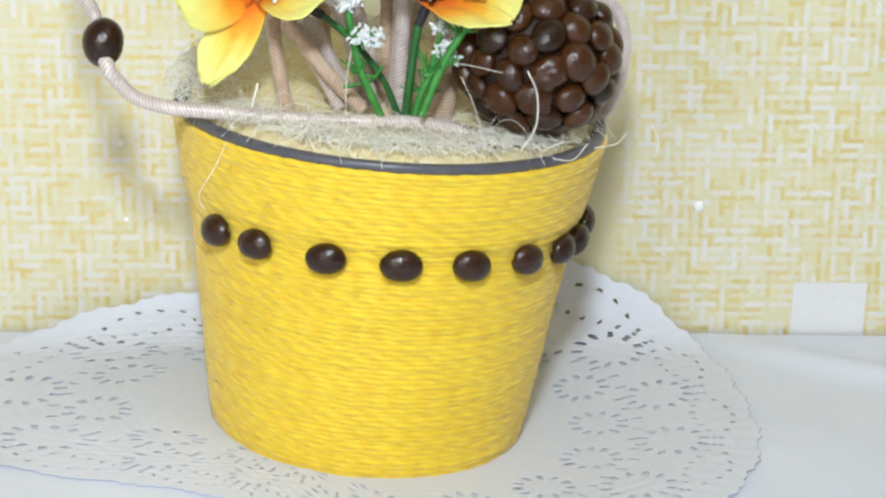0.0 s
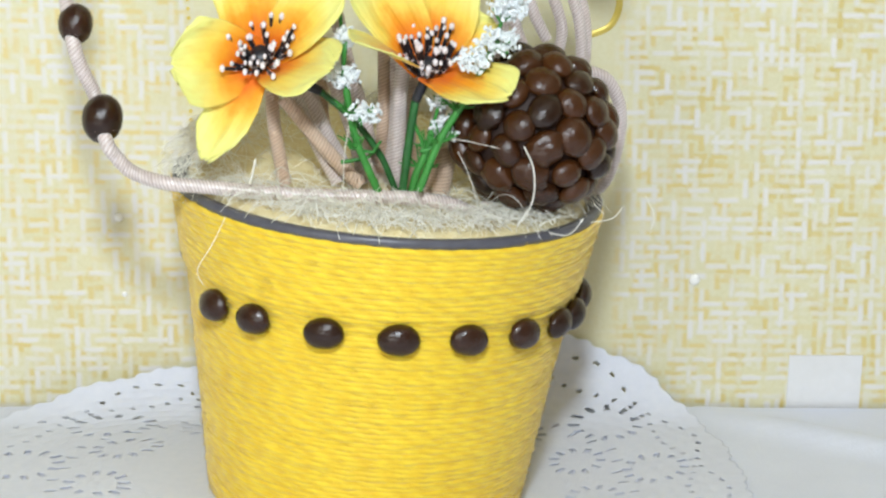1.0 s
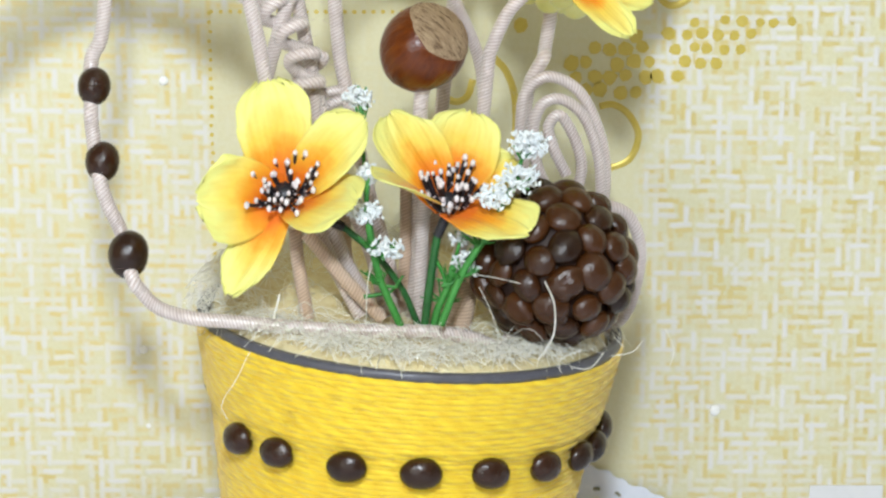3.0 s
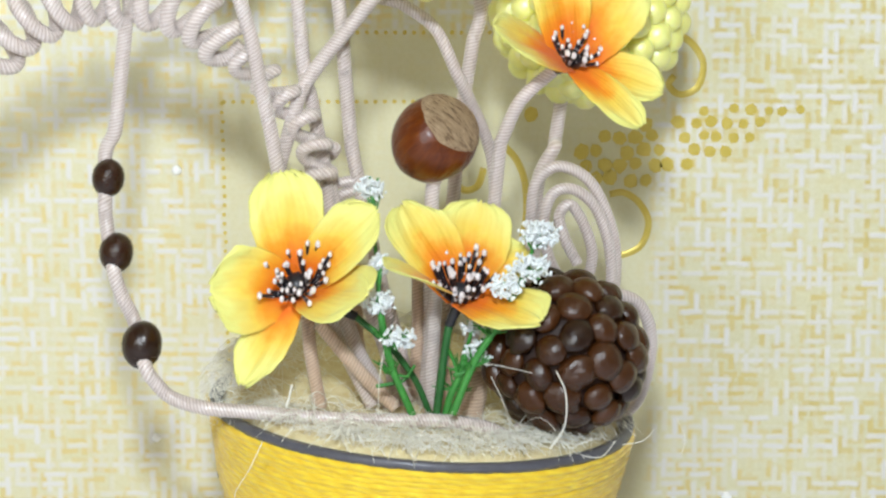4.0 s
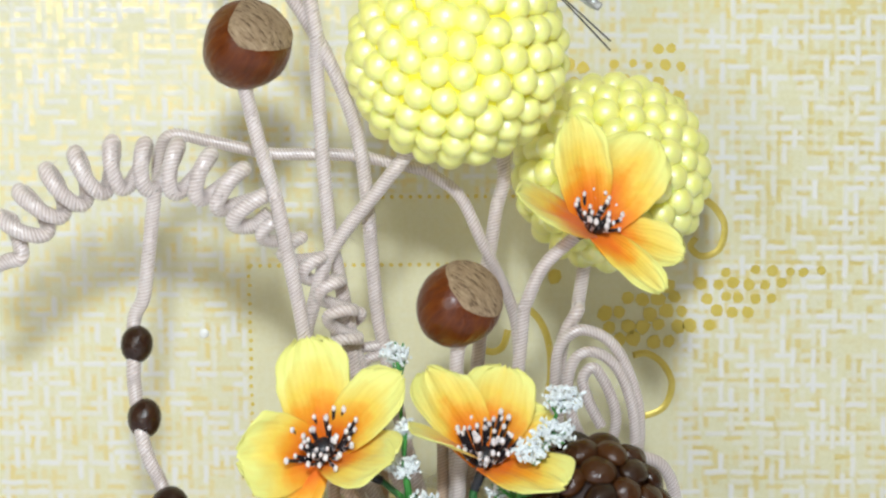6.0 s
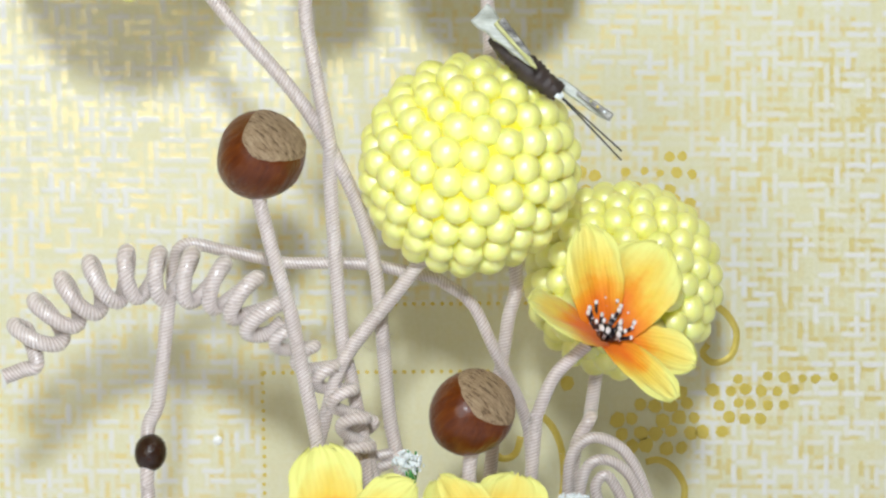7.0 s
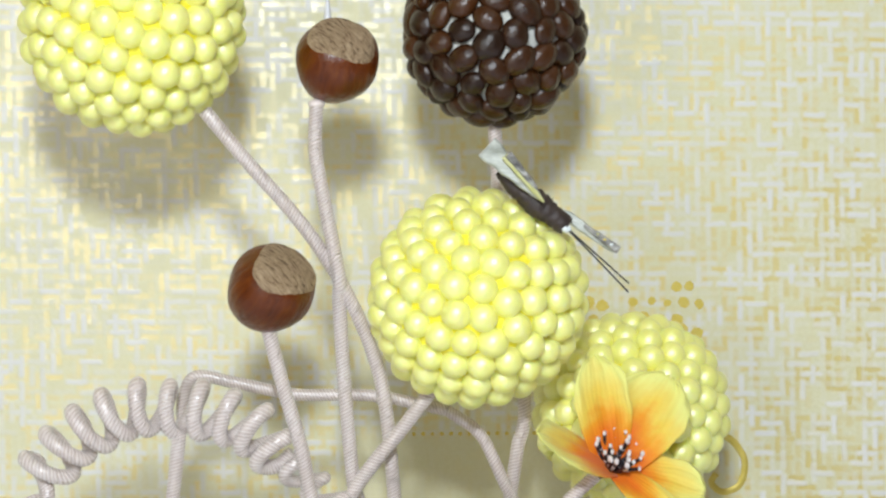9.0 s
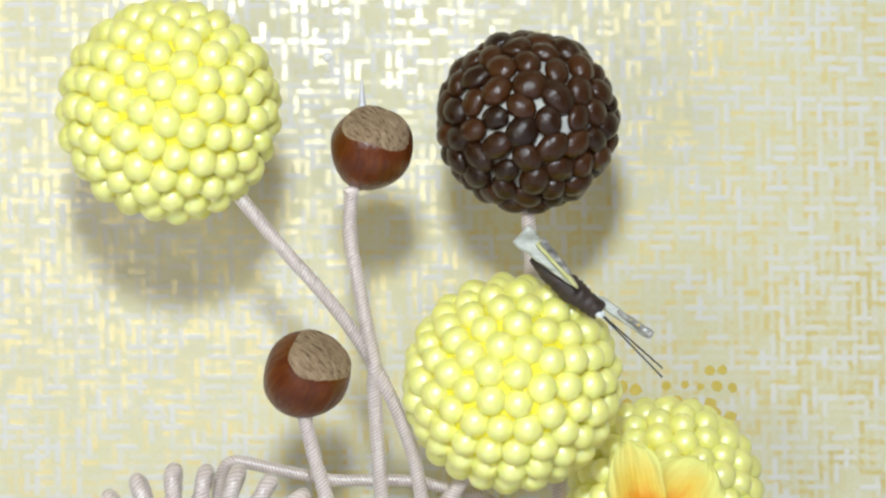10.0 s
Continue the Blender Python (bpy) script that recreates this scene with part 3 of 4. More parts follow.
def bean_mesh(name, mat, shrivel=0.0):
    """A roasted coffee bean: domed back, flat belly with its furrow, unit length along x."""
    bm = bmesh.new()
    bmesh.ops.create_uvsphere(bm, u_segments=20, v_segments=12, radius=0.5)
    for v in bm.verts:
        x, y, z = v.co
        y *= 0.80
        z *= 0.62 if z > 0 else 0.40
        if z < 0:
            z += 0.07 * math.exp(-(y / 0.05) ** 2)
        v.co = (x, y, z)
        v.co *= 1 + 0.05 * noise.noise((x * 3, y * 3, z * 3))
        v.co *= 1 + shrivel * (noise.noise((x * 5, y * 5, z * 5)) + 0.6 * noise.noise((x * 11, y * 11, z * 11)))
    smooth(bm)
    me = bpy.data.meshes.new(name)
    bm.to_mesh(me)
    bm.free()
    me.materials.append(mat)
    return me


BEAN, BEAN_DARK = bean_mesh("bean", M_BEAN), bean_mesh("dark_bean", M_BEAN_DARK)
BEAN_DRY = bean_mesh("shrivelled_bean", M_BEAN, 0.16)


def bean(parent, me, at, out, spin, length, name="bean", wide=1.0, thick=1.0):
    s = length * MM
    return shared(name, me, parent, place=facing(V(at), out, spin, (s, s * wide, s * thick)))


for k, a in enumerate((-54.5, -39, -17.8, 2.2, 21.6, 40, 56.5, 68, 88, 111, 130, 150, 170, 190, 210, 230, 250)):
    th = math.radians(a - 90)
    bz = 54.1 - 1.0 * abs(math.sin(th + math.pi / 2)) ** 2
    out = Vector((math.cos(th), math.sin(th), -0.15))
    bean(pot, BEAN_DARK, (46.6 * out.x, 46.6 * out.y, bz), out, rng.uniform(-0.3, 0.3), rng.uniform(8.8, 9.8), "coffee_bean", 0.97, 1.0)

bm = bmesh.new()
lathe(bm, [(46.6, 73), (45, 77), (40, 78.4), (32, 78.6), (25, 78.8), (17, 79), (10, 79), (2, 79.0)], 64)
for v in bm.verts:
    v.co.z += max(0.0, v.co.y + 0.01) * 0.14
    v.co.z += 0.0014 * noise.noise(v.co * 160) + 0.0008 * noise.noise(v.co * 500)
part("straw_mat", bm, M_STRAW, pot, "matted straw-coloured fibre filling")


def fibres():
    """Loose sisal threads lying over the filling and hanging over the rim."""
    rng = random.Random(21)
    bm = bmesh.new()
    lean = Matrix.Translation(V(POT)) @ Matrix.Rotation(LEAN, 4, "Y")
    for k in range(1900):
        a = rng.uniform(0, 2 * math.pi)
        r = 48 * math.sqrt(rng.random())
        if k % 3 == 0:
            a = rng.uniform(-2.7, -0.35)
            r = rng.uniform(36, 46)
        elif k % 3 == 1:
            a = rng.uniform(0.1, 3.3)
            r = rng.uniform(38, 49)
        long = rng.uniform(5, 15)
        d = rng.uniform(0, 2 * math.pi)
        rise = rng.uniform(0.2, 3.2) if rng.random() < 0.9 else rng.uniform(2, 7)
        x, y = r * math.cos(a), r * math.sin(a)
        pts = []
        curl = rng.uniform(-0.9, 0.9)
        for i in range(5):
            t = i / 4 - 0.5
            dd = d + curl * t
            px, py = x + long * t * math.cos(dd), y + long * t * math.sin(dd)
            pr = math.hypot(px, py)
            pz = 79.0 + max(0.0, py + 10) * 0.12 + rise * (1 - 4 * t * t) + rng.uniform(-0.3, 0.3)
            if pr > 49.5:
                pz -= (pr - 49.5) * rng.uniform(0.0, 0.9)
            q = lean @ V((px, py, pz))
            pts.append(tuple(q / MM))
        tube(bm, pts, rng.uniform(0.04, 0.11), 1.6, 3, cap=False)
    for k in range(170):
        a = math.radians(rng.uniform(125, 205))
        r = rng.uniform(44, 51)
        z = rng.uniform(75, 82)
        pts = []
        for i in range(4):
            t = i / 3
            pts.append(tuple((lean @ V((r * math.cos(a) + t * rng.uniform(-5, 5), r * math.sin(a) + t * rng.uniform(-5, 5), z + t * rng.uniform(-3, 6)))) / MM))
        tube(bm, pts, rng.uniform(0.04, 0.08), 1.2, 3, cap=False)
    for line, r in (([(30.6, -108.0, 96.2), (32.8, -108.0, 91.2), (32.8, -108.0, 84.2), (29.8, -108.0, 78.9)], 0.15), ([(15.2, -107.0, 97.5), (19.7, -107.0, 96.8), (25.5, -107.0, 95.5)], 0.07), ([(-6.0, -96.0, 97.5), (-6.9, -96.0, 91.1), (-7.0, -96.0, 83.2)], 0.10), ([(-25.9, -95.0, 89.8), (-26.6, -95.0, 86.7), (-27.2, -95.0, 84.2)], 0.24), ([(16.8, -106.0, 94.4), (20.0, -106.0, 87.5), (21.8, -106.0, 79.9)], 0.07), ([(-32.1, -112.0, 81.6), (-34.9, -112.0, 75.5), (-38.0, -112.0, 70.0), (-36.8, -112.0, 66.6)], 0.08), ([(45.1, -100.0, 78.3), (41.6, -100.0, 74.5), (35.4, -100.0, 76.3), (40.2, -100.0, 78.9)], 0.11), ([(47.2, -96.0, 76.3), (51.9, -96.0, 77.2), (54.2, -96.0, 79.8)], 0.10), ([(60.1, -90.0, 80.8), (62.2, -90.0, 76.3), (61.5, -90.0, 72.2)], 0.07)):
        tube(bm, line, r, 1.0, 5)
    tagged(part("sisal_fibres", bm, M_SISAL), "loose pale sisal fibres spilling over the pot rim", "fibre", kind="stuff")


fibres()


def fuzz():
    """Stray hairs of the yarn round the pot."""
    rng = random.Random(31)
    bm = bmesh.new()
    lean = Matrix.Translation(V(POT)) @ Matrix.Rotation(LEAN, 4, "Y")
    for k in range(2200):
        a = rng.uniform(-math.pi - 0.2, 0.2)
        z = rng.uniform(1, 75)
        r = pot_radius(z) + 0.5
        long = rng.uniform(1.2, 5.0)
        pts = []
        da, dz = rng.uniform(-1, 1), rng.uniform(-1, 1)
        for i in range(4):
            t = i / 3
            aa = a + da * t * long / r
            rr = r + rng.uniform(0.2, 0.7) * math.sin(t * 2.6) * min(1.0, long / 4)
            pts.append(tuple((lean @ V((rr * math.cos(aa), rr * math.sin(aa), z + dz * t * long * 0.6))) / MM))
        tube(bm, pts, rng.uniform(0.03, 0.06), 1.0, 3, cap=False)
    tagged(part("yarn_fuzz", bm, M_YARN), "fine stray yellow hairs of the yarn round the pot", "fuzz", kind="stuff")


fuzz()


# ---- cords and twigs ----
def twig(name, label, points, mat=None, radius=1.6, group="", category="twig"):
    base = points[-1]
    root = thing(name, label, category, base, group)
    cord("cord", rel(points, base), root, mat, radius)
    return root, base


VINE = [(27.6, -92.0, 75.1), (22.6, -92.0, 76.6), (16.3, -92.0, 79.3), (6.4, -92.0, 80.6), (-8.3, -92.0, 80.8), (-23.0, -92.0, 81.5), (-36.3, -92.0, 82.7), (-44.8, -92.0, 83.5)] + [(-52.2, -90.0, 85.2), (-56.1, -90.0, 88.9), (-58.3, -90.0, 92.7)] + [(-60.8, -84.0, 100.8), (-63.7, -84.0, 107.2), (-65.4, -84.0, 113.0)] + [(-67.2, -80.0, 123.0), (-67.4, -80.0, 128.1)] + [(-67.4, -77.0, 137.9), (-65.3, -77.0, 143.0), (-64.2, -77.0, 152.0), (-63.4, -77.0, 159.7), (-62.7, -77.0, 166.8)]
vine, base = twig("bean_vine", "beige twine-wrapped wire with three coffee beans strung on it", VINE[::-1], category="vine")
for p, d, long in (((-59.1, -87.0, 96.7), (0.25, -0.97, 0), 11.0), ((-64.9, -82.0, 116.4), (0.15, -1, 0), 9.2), ((-66.7, -79.0, 132.6), (-0.1, -1, 0), 8.8)):
    q = tuple(a - b for a, b in zip(p, base))
    bean(vine, BEAN_DARK, q, d, 1.45, long, "coffee_bean", 1.02, 1.3)


def helix(axis, radius, turns, phase=0.0, per=18, squash=1.0, bunch=0.8, swing=(0.0, 0.0)):
    """A coil wound round the axis line."""
    line = curve_through(axis, 0.5)
    n = int(turns * per)
    up = Vector((0, 1, 0))
    out = []
    for i in range(n + 1):
        a = 2 * math.pi * turns * i / n + phase
        # the loops advance below and stand close above
        lean = swing[0] + (swing[1] - swing[0]) * i / n
        t = min(max(i / n + (bunch * math.cos(a) + lean * math.sin(a)) / (2 * math.pi * turns), 0.0), 1.0) * (len(line) - 1)
        k = min(int(t), len(line) - 2)
        p = line[k].lerp(line[k + 1], t - k)
        tangent = (line[min(k + 2, len(line) - 1)] - line[max(k - 2, 0)]).normalized()
        u = (up - tangent * up.dot(tangent)).normalized()
        w = tangent.cross(u)
        r = radius * (1 + 0.12 * noise.noise((i * 0.05, 3, 1)))
        out.append(tuple(p + u * math.cos(a) * r * squash + w * math.sin(a) * r))
    return out


AXIS = [(-93.6, -77.0, 157.0), (-88.5, -77.0, 163.4), (-81.6, -77.0, 168.5), (-74.0, -77.0, 172.0), (-66.5, -77.0, 172.4), (-58.3, -77.0, 171.8), (-50.7, -77.0, 169.9), (-44.4, -77.0, 166.4), (-38.7, -77.0, 160.4), (-32.3, -77.0, 154.6), (-26.6, -77.0, 148.9), (-22.1, -77.0, 141.8), (-20.1, -77.0, 133.1)] + [(-19.6, -74.0, 131.2), (-17.0, -74.0, 122.1), (-11.7, -74.0, 110.4), (-5.1, -74.0, 94.6), (0.2, -74.0, 80.0)]
COIL = [(-99.3, -77.0, 149.4), (-95.5, -77.0, 150.9), (-92.3, -77.0, 152.4)] + helix(AXIS[:9], 5.3, 10, 0.4, squash=0.45, bunch=1.4, swing=(-0.2, 1.7))
TAIL = helix(AXIS[8:14], 3.0, 6.0, 0.4, squash=0.7, bunch=1.2, swing=(1.5, 1.0)) + AXIS[14:]
spring = thing("coiled_vine", "beige twine-wrapped wire wound into a springy spiral coil", "vine", AXIS[-1])
cord("coil", rel(COIL, AXIS[-1]), spring, None, 1.78, "springy row of upright loops")
cord("stem", rel([COIL[-1]] + TAIL, AXIS[-1]), spring, None, 1.45)
ARM = [(-62.9, -66.0, 166.0), (-62.6, -66.0, 173.8), (-59.7, -66.0, 178.4), (-51.3, -66.0, 177.1), (-42.3, -66.0, 175.2), (-35.8, -66.0, 174.2), (-19.0, -66.0, 174.0), (-2.1, -66.0, 170.8), (5.8, -66.0, 165.0), (11.1, -66.0, 154.5)] + [(18.3, -60.0, 139.6), (20.5, -60.0, 129.0), (20.2, -60.0, 113.0), (16.6, -60.0, 95.4), (14.3, -60.0, 76.2)]
bent = thing("bent_twig", "beige twine-wrapped wire bent over behind the stems", "twig", ARM[-1])
cord("arm", rel(ARM[:8], ARM[-1]), bent, None, 1.4)
cord("stem", rel(ARM[7:], ARM[-1]), bent, None, 1.4)
SPIRAL = [(40.2, -62.0, 110.1), (37.1, -62.0, 116.1), (35.6, -62.0, 121.5), (38.2, -62.0, 124.1), (41.7, -62.0, 118.8), (43.6, -62.0, 112.1), (42.0, -62.0, 105.4), (38.1, -62.0, 104.0), (33.9, -62.0, 110.7), (32.0, -62.0, 118.8), (33.6, -62.0, 126.1), (38.1, -62.0, 127.9), (43.5, -62.0, 124.2), (47.0, -62.0, 116.2), (48.2, -62.0, 108.1), (47.5, -62.0, 101.3), (44.3, -62.0, 94.5), (36.6, -62.0, 83.6)]
SPIRAL_OUT = [(47.9, -60.0, 96.8), (49.5, -60.0, 107.7), (48.1, -60.0, 118.5), (42.9, -60.0, 129.1), (35.6, -60.0, 132.8), (30.4, -60.0, 129.1), (29.3, -60.0, 121.1), (29.3, -60.0, 107.6), (27.3, -60.0, 91.3), (23.6, -60.0, 76.2)]
twig("spiral_twig", "flat spiral of beige twine-wrapped wire", SPIRAL, category="twig", radius=1.3)
twig("spiral_twig", "beige twine-wrapped wire bent into an outer loop", SPIRAL_OUT, category="twig", radius=1.35)
LOOP = [(43.8, -64.0, 103.1), (49.8, -64.0, 103.2), (54.5, -64.0, 101.1), (57.4, -64.0, 95.1), (57.4, -64.0, 86.9), (54.6, -64.0, 77.3), (47.4, -64.0, 71.8)]
twig("looped_twig", "beige twine-wrapped wire looping behind the coffee ball", LOOP, category="twig", radius=1.5)
HOOK = [(-24.0, -66.0, 136.0), (-17.0, -66.0, 137.9), (-17.2, -66.0, 136.1), (-22.1, -66.0, 133.4), (-20.8, -66.0, 131.8)] + [(-16.9, -68.0, 131.5), (-20.8, -68.0, 128.8), (-11.8, -68.0, 130.5), (-11.8, -68.0, 128.6), (-16.9, -68.0, 124.9), (-16.8, -68.0, 111.8), (-11.4, -68.0, 93.2), (-4.7, -68.0, 78.4)]
twig("curled_tip_twig", "beige twine-wrapped twig with a curled tip", HOOK, category="twig", radius=1.25)
for name, pts, mat, r in (
    ("short_stem", [(-22.6, -80.0, 101.3), (-21.9, -80.0, 93.5), (-20.3, -80.0, 84.3), (-19.5, -80.0, 80.3)], M_TWINE_WARM, 1.5),
    ("short_stem", [(-20.0, -82.0, 100.5), (-13.7, -82.0, 92.7), (-8.5, -82.0, 86.8), (-2.7, -82.0, 80.9)], M_TWINE_WARM, 1.6),
    ("short_stem", [(2.6, -70.0, 109.6), (2.8, -70.0, 96.4), (2.3, -70.0, 83.0), (2.0, -70.0, 77.6)], M_TWINE_WARM, 1.5),
    ("short_stem", [(5.4, -72.0, 107.4), (5.6, -72.0, 94.2), (4.8, -72.0, 83.5), (4.3, -72.0, 77.5)], M_TWINE, 1.7),
    ("short_stem", [(-11.5, -66.0, 103.4), (-11.4, -66.0, 92.7), (-8.6, -66.0, 81.9), (-5.9, -66.0, 75.8)], M_TWINE_WARM, 2.0),
    ("short_stem", [(15.4, -78.0, 89.1), (15.5, -78.0, 83.8), (14.5, -78.0, 78.4), (14.1, -78.0, 75.1)], M_TWINE_WARM, 3.0),
    ("short_stem", [(11.6, -76.0, 88.5), (10.7, -76.0, 83.2), (9.2, -76.0, 79.2), (8.6, -76.0, 75.2)], M_TWINE_WARM, 2.4),
):
    twig(name, "twine-wrapped wire stem standing in the pot", pts, mat, r, "stems in the pot", "stem")


# ---- hazelnuts ----
def hazelnut(at, axis, size, stem, radius=1.6, tip=()):
    base = stem[-1]
    nut = thing("hazelnut_pick", "glossy brown hazelnut on a beige twine-wrapped stem", "hazelnut", base, "hazelnuts on stems")
    cord("stem", rel(stem, base), nut, None, radius)
    c = tuple(a - b for a, b in zip(at, base))
    turn = facing(V(c), axis, 0.4, (size, size * 0.96, size * 1.06))
    bm = bmesh.new()
    prof = []
    for k in range(25):
        t = math.pi * k / 24
        r, z = math.sin(t), -math.cos(t)
        z = z * 0.98 - (0.13 * math.exp(-(r / 0.22) ** 2) if z < 0 else 0)
        if z > 0.72:
            z = 0.72 + (z - 0.72) * 0.45
        prof.append((max(r * (1 + 0.07 * z), 0.004) * 1000, z * 1000))
    lathe(bm, [(r * MM, q * MM) for r, q in prof], 40)
    for v in bm.verts:
        v.co *= 1000
        v.co *= 1 + 0.06 * noise.noise(v.co * 1.3 + Vector(at))
    part("shell", bm, M_NUT, nut, place=turn)
    bm = bmesh.new()
    # the scar follows the shell; its edge is ragged and dips to one side
    grid = []
    for k in range(15):
        ring = []
        for j in range(56):
            a = 2 * math.pi * j / 56
            reach = 0.79 + 0.05 * math.sin(2 * a + at[0]) + 0.035 * math.sin(3 * a + at[2]) + 0.02 * noise.noise((3 * math.cos(a), 3 * math.sin(a), at[2]))
            r = max(0.004, reach * k / 14)
            z = math.sqrt(1 - r * r) * 0.98
            z = 0.72 + (z - 0.72) * 0.45 if z > 0.72 else z
            q = Vector((r * (1 + 0.07 * z) * math.cos(a), r * (1 + 0.07 * z) * math.sin(a), z))
            q *= 1 + 0.06 * noise.noise(q * 1.3 + Vector(at))
            q *= 1.02 + 0.012 * noise.noise(q * 7) - 0.045 * (k == 14)
            ring.append(bm.verts.new(q))
        grid.append(ring)
    for a, b in zip(grid, grid[1:]):
        for j in range(56):
            bm.faces.new((a[j], a[(j + 1) % 56], b[(j + 1) % 56], b[j])).smooth = True
    bm.faces.new(grid[0])
    part("scar", bm, M_SCAR, nut, "rough pale brown base scar", place=turn)
    if tip:
        bm = bmesh.new()
        tube(bm, rel(tip, base), 1.1, 0.6, 10, taper=0.15)
        part("glue_tip", bm, M_GLUE, nut, "milky pointed bead of hot glue")
    bm = bmesh.new()
    top = tuple(a - b for a, b in zip(stem[0], base))
    ball(bm, top, radius * 1.25, 2, (1, 1, 0.6))
    part("glue_collar", bm, M_TWINE, nut)


hazelnut((4.7, -85.0, 142.4), (0.52, -0.54, 0.66), 0.0097, [(4.9, -85.0, 133.5), (4.7, -85.0, 126.9), (6.5, -85.0, 116.7)] + [(5.8, -80.0, 100.1), (5.1, -80.0, 80.3)])
hazelnut((-42.1, -84.0, 199.6), (0.50, -0.58, 0.64), 0.0099, [(-42.7, -84.0, 191.1), (-39.4, -84.0, 178.5), (-35.6, -84.0, 165.9)] + [(-33.4, -82.0, 155.1), (-30.7, -82.0, 142.6), (-28.6, -82.0, 132.5)] + [(-23.9, -78.0, 116.4), (-16.8, -78.0, 98.2), (-7.7, -78.0, 80.4)])
hazelnut((-27.7, -76.0, 250.2), (0.16, -0.66, 0.73), 0.0095, [(-32.2, -76.0, 240.9), (-32.4, -76.0, 230.4), (-30.1, -76.0, 217.6), (-27.0, -76.0, 202.2)] + [(-26.9, -74.0, 195.2), (-25.2, -74.0, 172.2), (-23.4, -74.0, 154.2)] + [(-22.2, -72.0, 150.1), (-18.0, -72.0, 130.8), (-11.7, -72.0, 110.0), (-5.0, -72.0, 92.8), (-1.0, -72.0, 78.1)], tip=[(-29.8, -68.0, 259.0), (-29.9, -68.0, 262.2), (-30.0, -68.0, 266.8)])


# ---- balls on stems ----
def spread_points(n, rng, wander=0.0):
    golden = math.pi * (3 - math.sqrt(5))
    out = []
    for i in range(n):
        z = 1 - 2 * (i + 0.5) / n
        r = math.sqrt(1 - z * z)
        a = golden * i
        out.append(Vector((r * math.cos(a), r * math.sin(a), z)) + Vector([rng.uniform(-wander, wander) for _ in range(3)]))
    # push neighbours apart until the shell is even
    pts = np.array([p.normalized() for p in out])
    for _ in range(30):
        d = pts[:, None] - pts[None]
        q = (d ** 2).sum(2) + np.eye(n)
        pts = pts + (d / q[..., None] ** 2).sum(1) * (0.25 / n ** 1.5)
        pts /= np.linalg.norm(pts, axis=1)[:, None]
    return [Vector(p) for p in pts]


def bead_mesh():
    bm = bmesh.new()
    bmesh.ops.create_icosphere(bm, subdivisions=3, radius=1.0)
    smooth(bm)
    me = bpy.data.meshes.new("bead")
    bm.to_mesh(me)
    bm.free()
    me.materials.append(M_BEAD)
    return me


BEAD = bead_mesh()


def pearl_ball(at, radius, stem, seed, count=168):
    base = stem[-1]
    rng = random.Random(seed)
    root = thing("pearl_ball", "ball of pale yellow pearls on a beige twine-wrapped stem", "decorative ball", base, "yellow pearl balls")
    cord("stem", rel(stem, base), root)
    c = Vector(at) - Vector(base)
    r = radius - 3.3
    bm = bmesh.new()
    ball(bm, tuple(c), r - 0.4, 4)
    part("core", bm, M_CORE_YELLOW, root)
    tilt = Euler((seed * 1.3, seed * 0.7, seed)).to_matrix()
    for p in spread_points(count, rng, 0.045):
        d = tilt @ p
        s = rng.uniform(3.1, 3.5) * MM
        shared("pearl", BEAD, root, place=Matrix.Translation((c + d * (r + rng.uniform(-0.35, 0.25))) * MM) @ Matrix.Diagonal((s, s, s, 1)))
    return root


pearl_ball((4.3, -77.0, 197.4), 25.3, [(-3.9, -76.0, 178.9), (-5.8, -76.0, 176.4), (-12.7, -76.0, 167.4), (-19.0, -76.0, 159.7), (-24.1, -76.0, 152.0), (-27.2, -76.0, 141.6), (-29.1, -76.0, 132.6)] + [(-25.9, -74.0, 126.0), (-19.4, -74.0, 110.4), (-11.6, -74.0, 93.3), (-3.6, -74.0, 78.7)], 3)
pearl_ball((42.9, -48.0, 168.6), 24.0, [(36.5, -52.0, 147.2), (35.3, -52.0, 137.7)] + [(34.5, -57.0, 136.6), (31.0, -57.0, 128.6), (30.4, -57.0, 112.4), (27.5, -57.0, 93.3), (21.2, -57.0, 75.4)], 5)
pearl_ball((-73.4, -74.0, 258.9), 25.7, [(-57.5, -74.0, 239.3), (-47.8, -74.0, 227.8), (-37.5, -74.0, 216.3), (-29.8, -74.0, 206.0), (-23.3, -74.0, 194.4)] + [(-18.5, -70.0, 182.2), (-16.2, -70.0, 171.8), (-14.8, -70.0, 158.9)] + [(-14.3, -68.0, 153.5), (-12.9, -68.0, 139.3), (-11.1, -68.0, 130.2), (-6.4, -68.0, 109.2), (-1.0, -68.0, 90.5), (1.2, -68.0, 77.0)], 8)


def bean_ball(name, label, at, radius, stem, count, length, core, seed, wide):
    base = stem[-1]
    rng = random.Random(seed)
    root = thing(name, label, "decorative ball", base)
    cord("stem", rel(stem, base), root)
    c = Vector(at) - Vector(base)
    bm = bmesh.new()
    ball(bm, tuple(c), radius - length * 0.42, 4)
    part("core", bm, core, root)
    tilt = Euler((seed, seed * 0.4, seed * 2)).to_matrix()
    for p in spread_points(count, rng, 0.09):
        d = tilt @ p
        out = d + Vector([rng.uniform(-0.12, 0.12) for _ in range(3)])
        s = length * rng.uniform(0.84, 1.14)
        bean(root, BEAN_DRY if rng.random() < 0.14 else BEAN, tuple(c + d * (radius - length * 0.29 + rng.uniform(-0.3, 0.3))), out, rng.uniform(0, 6.28), s, "coffee_bean", wide * rng.uniform(0.9, 1.08), rng.uniform(0.9, 1.2))


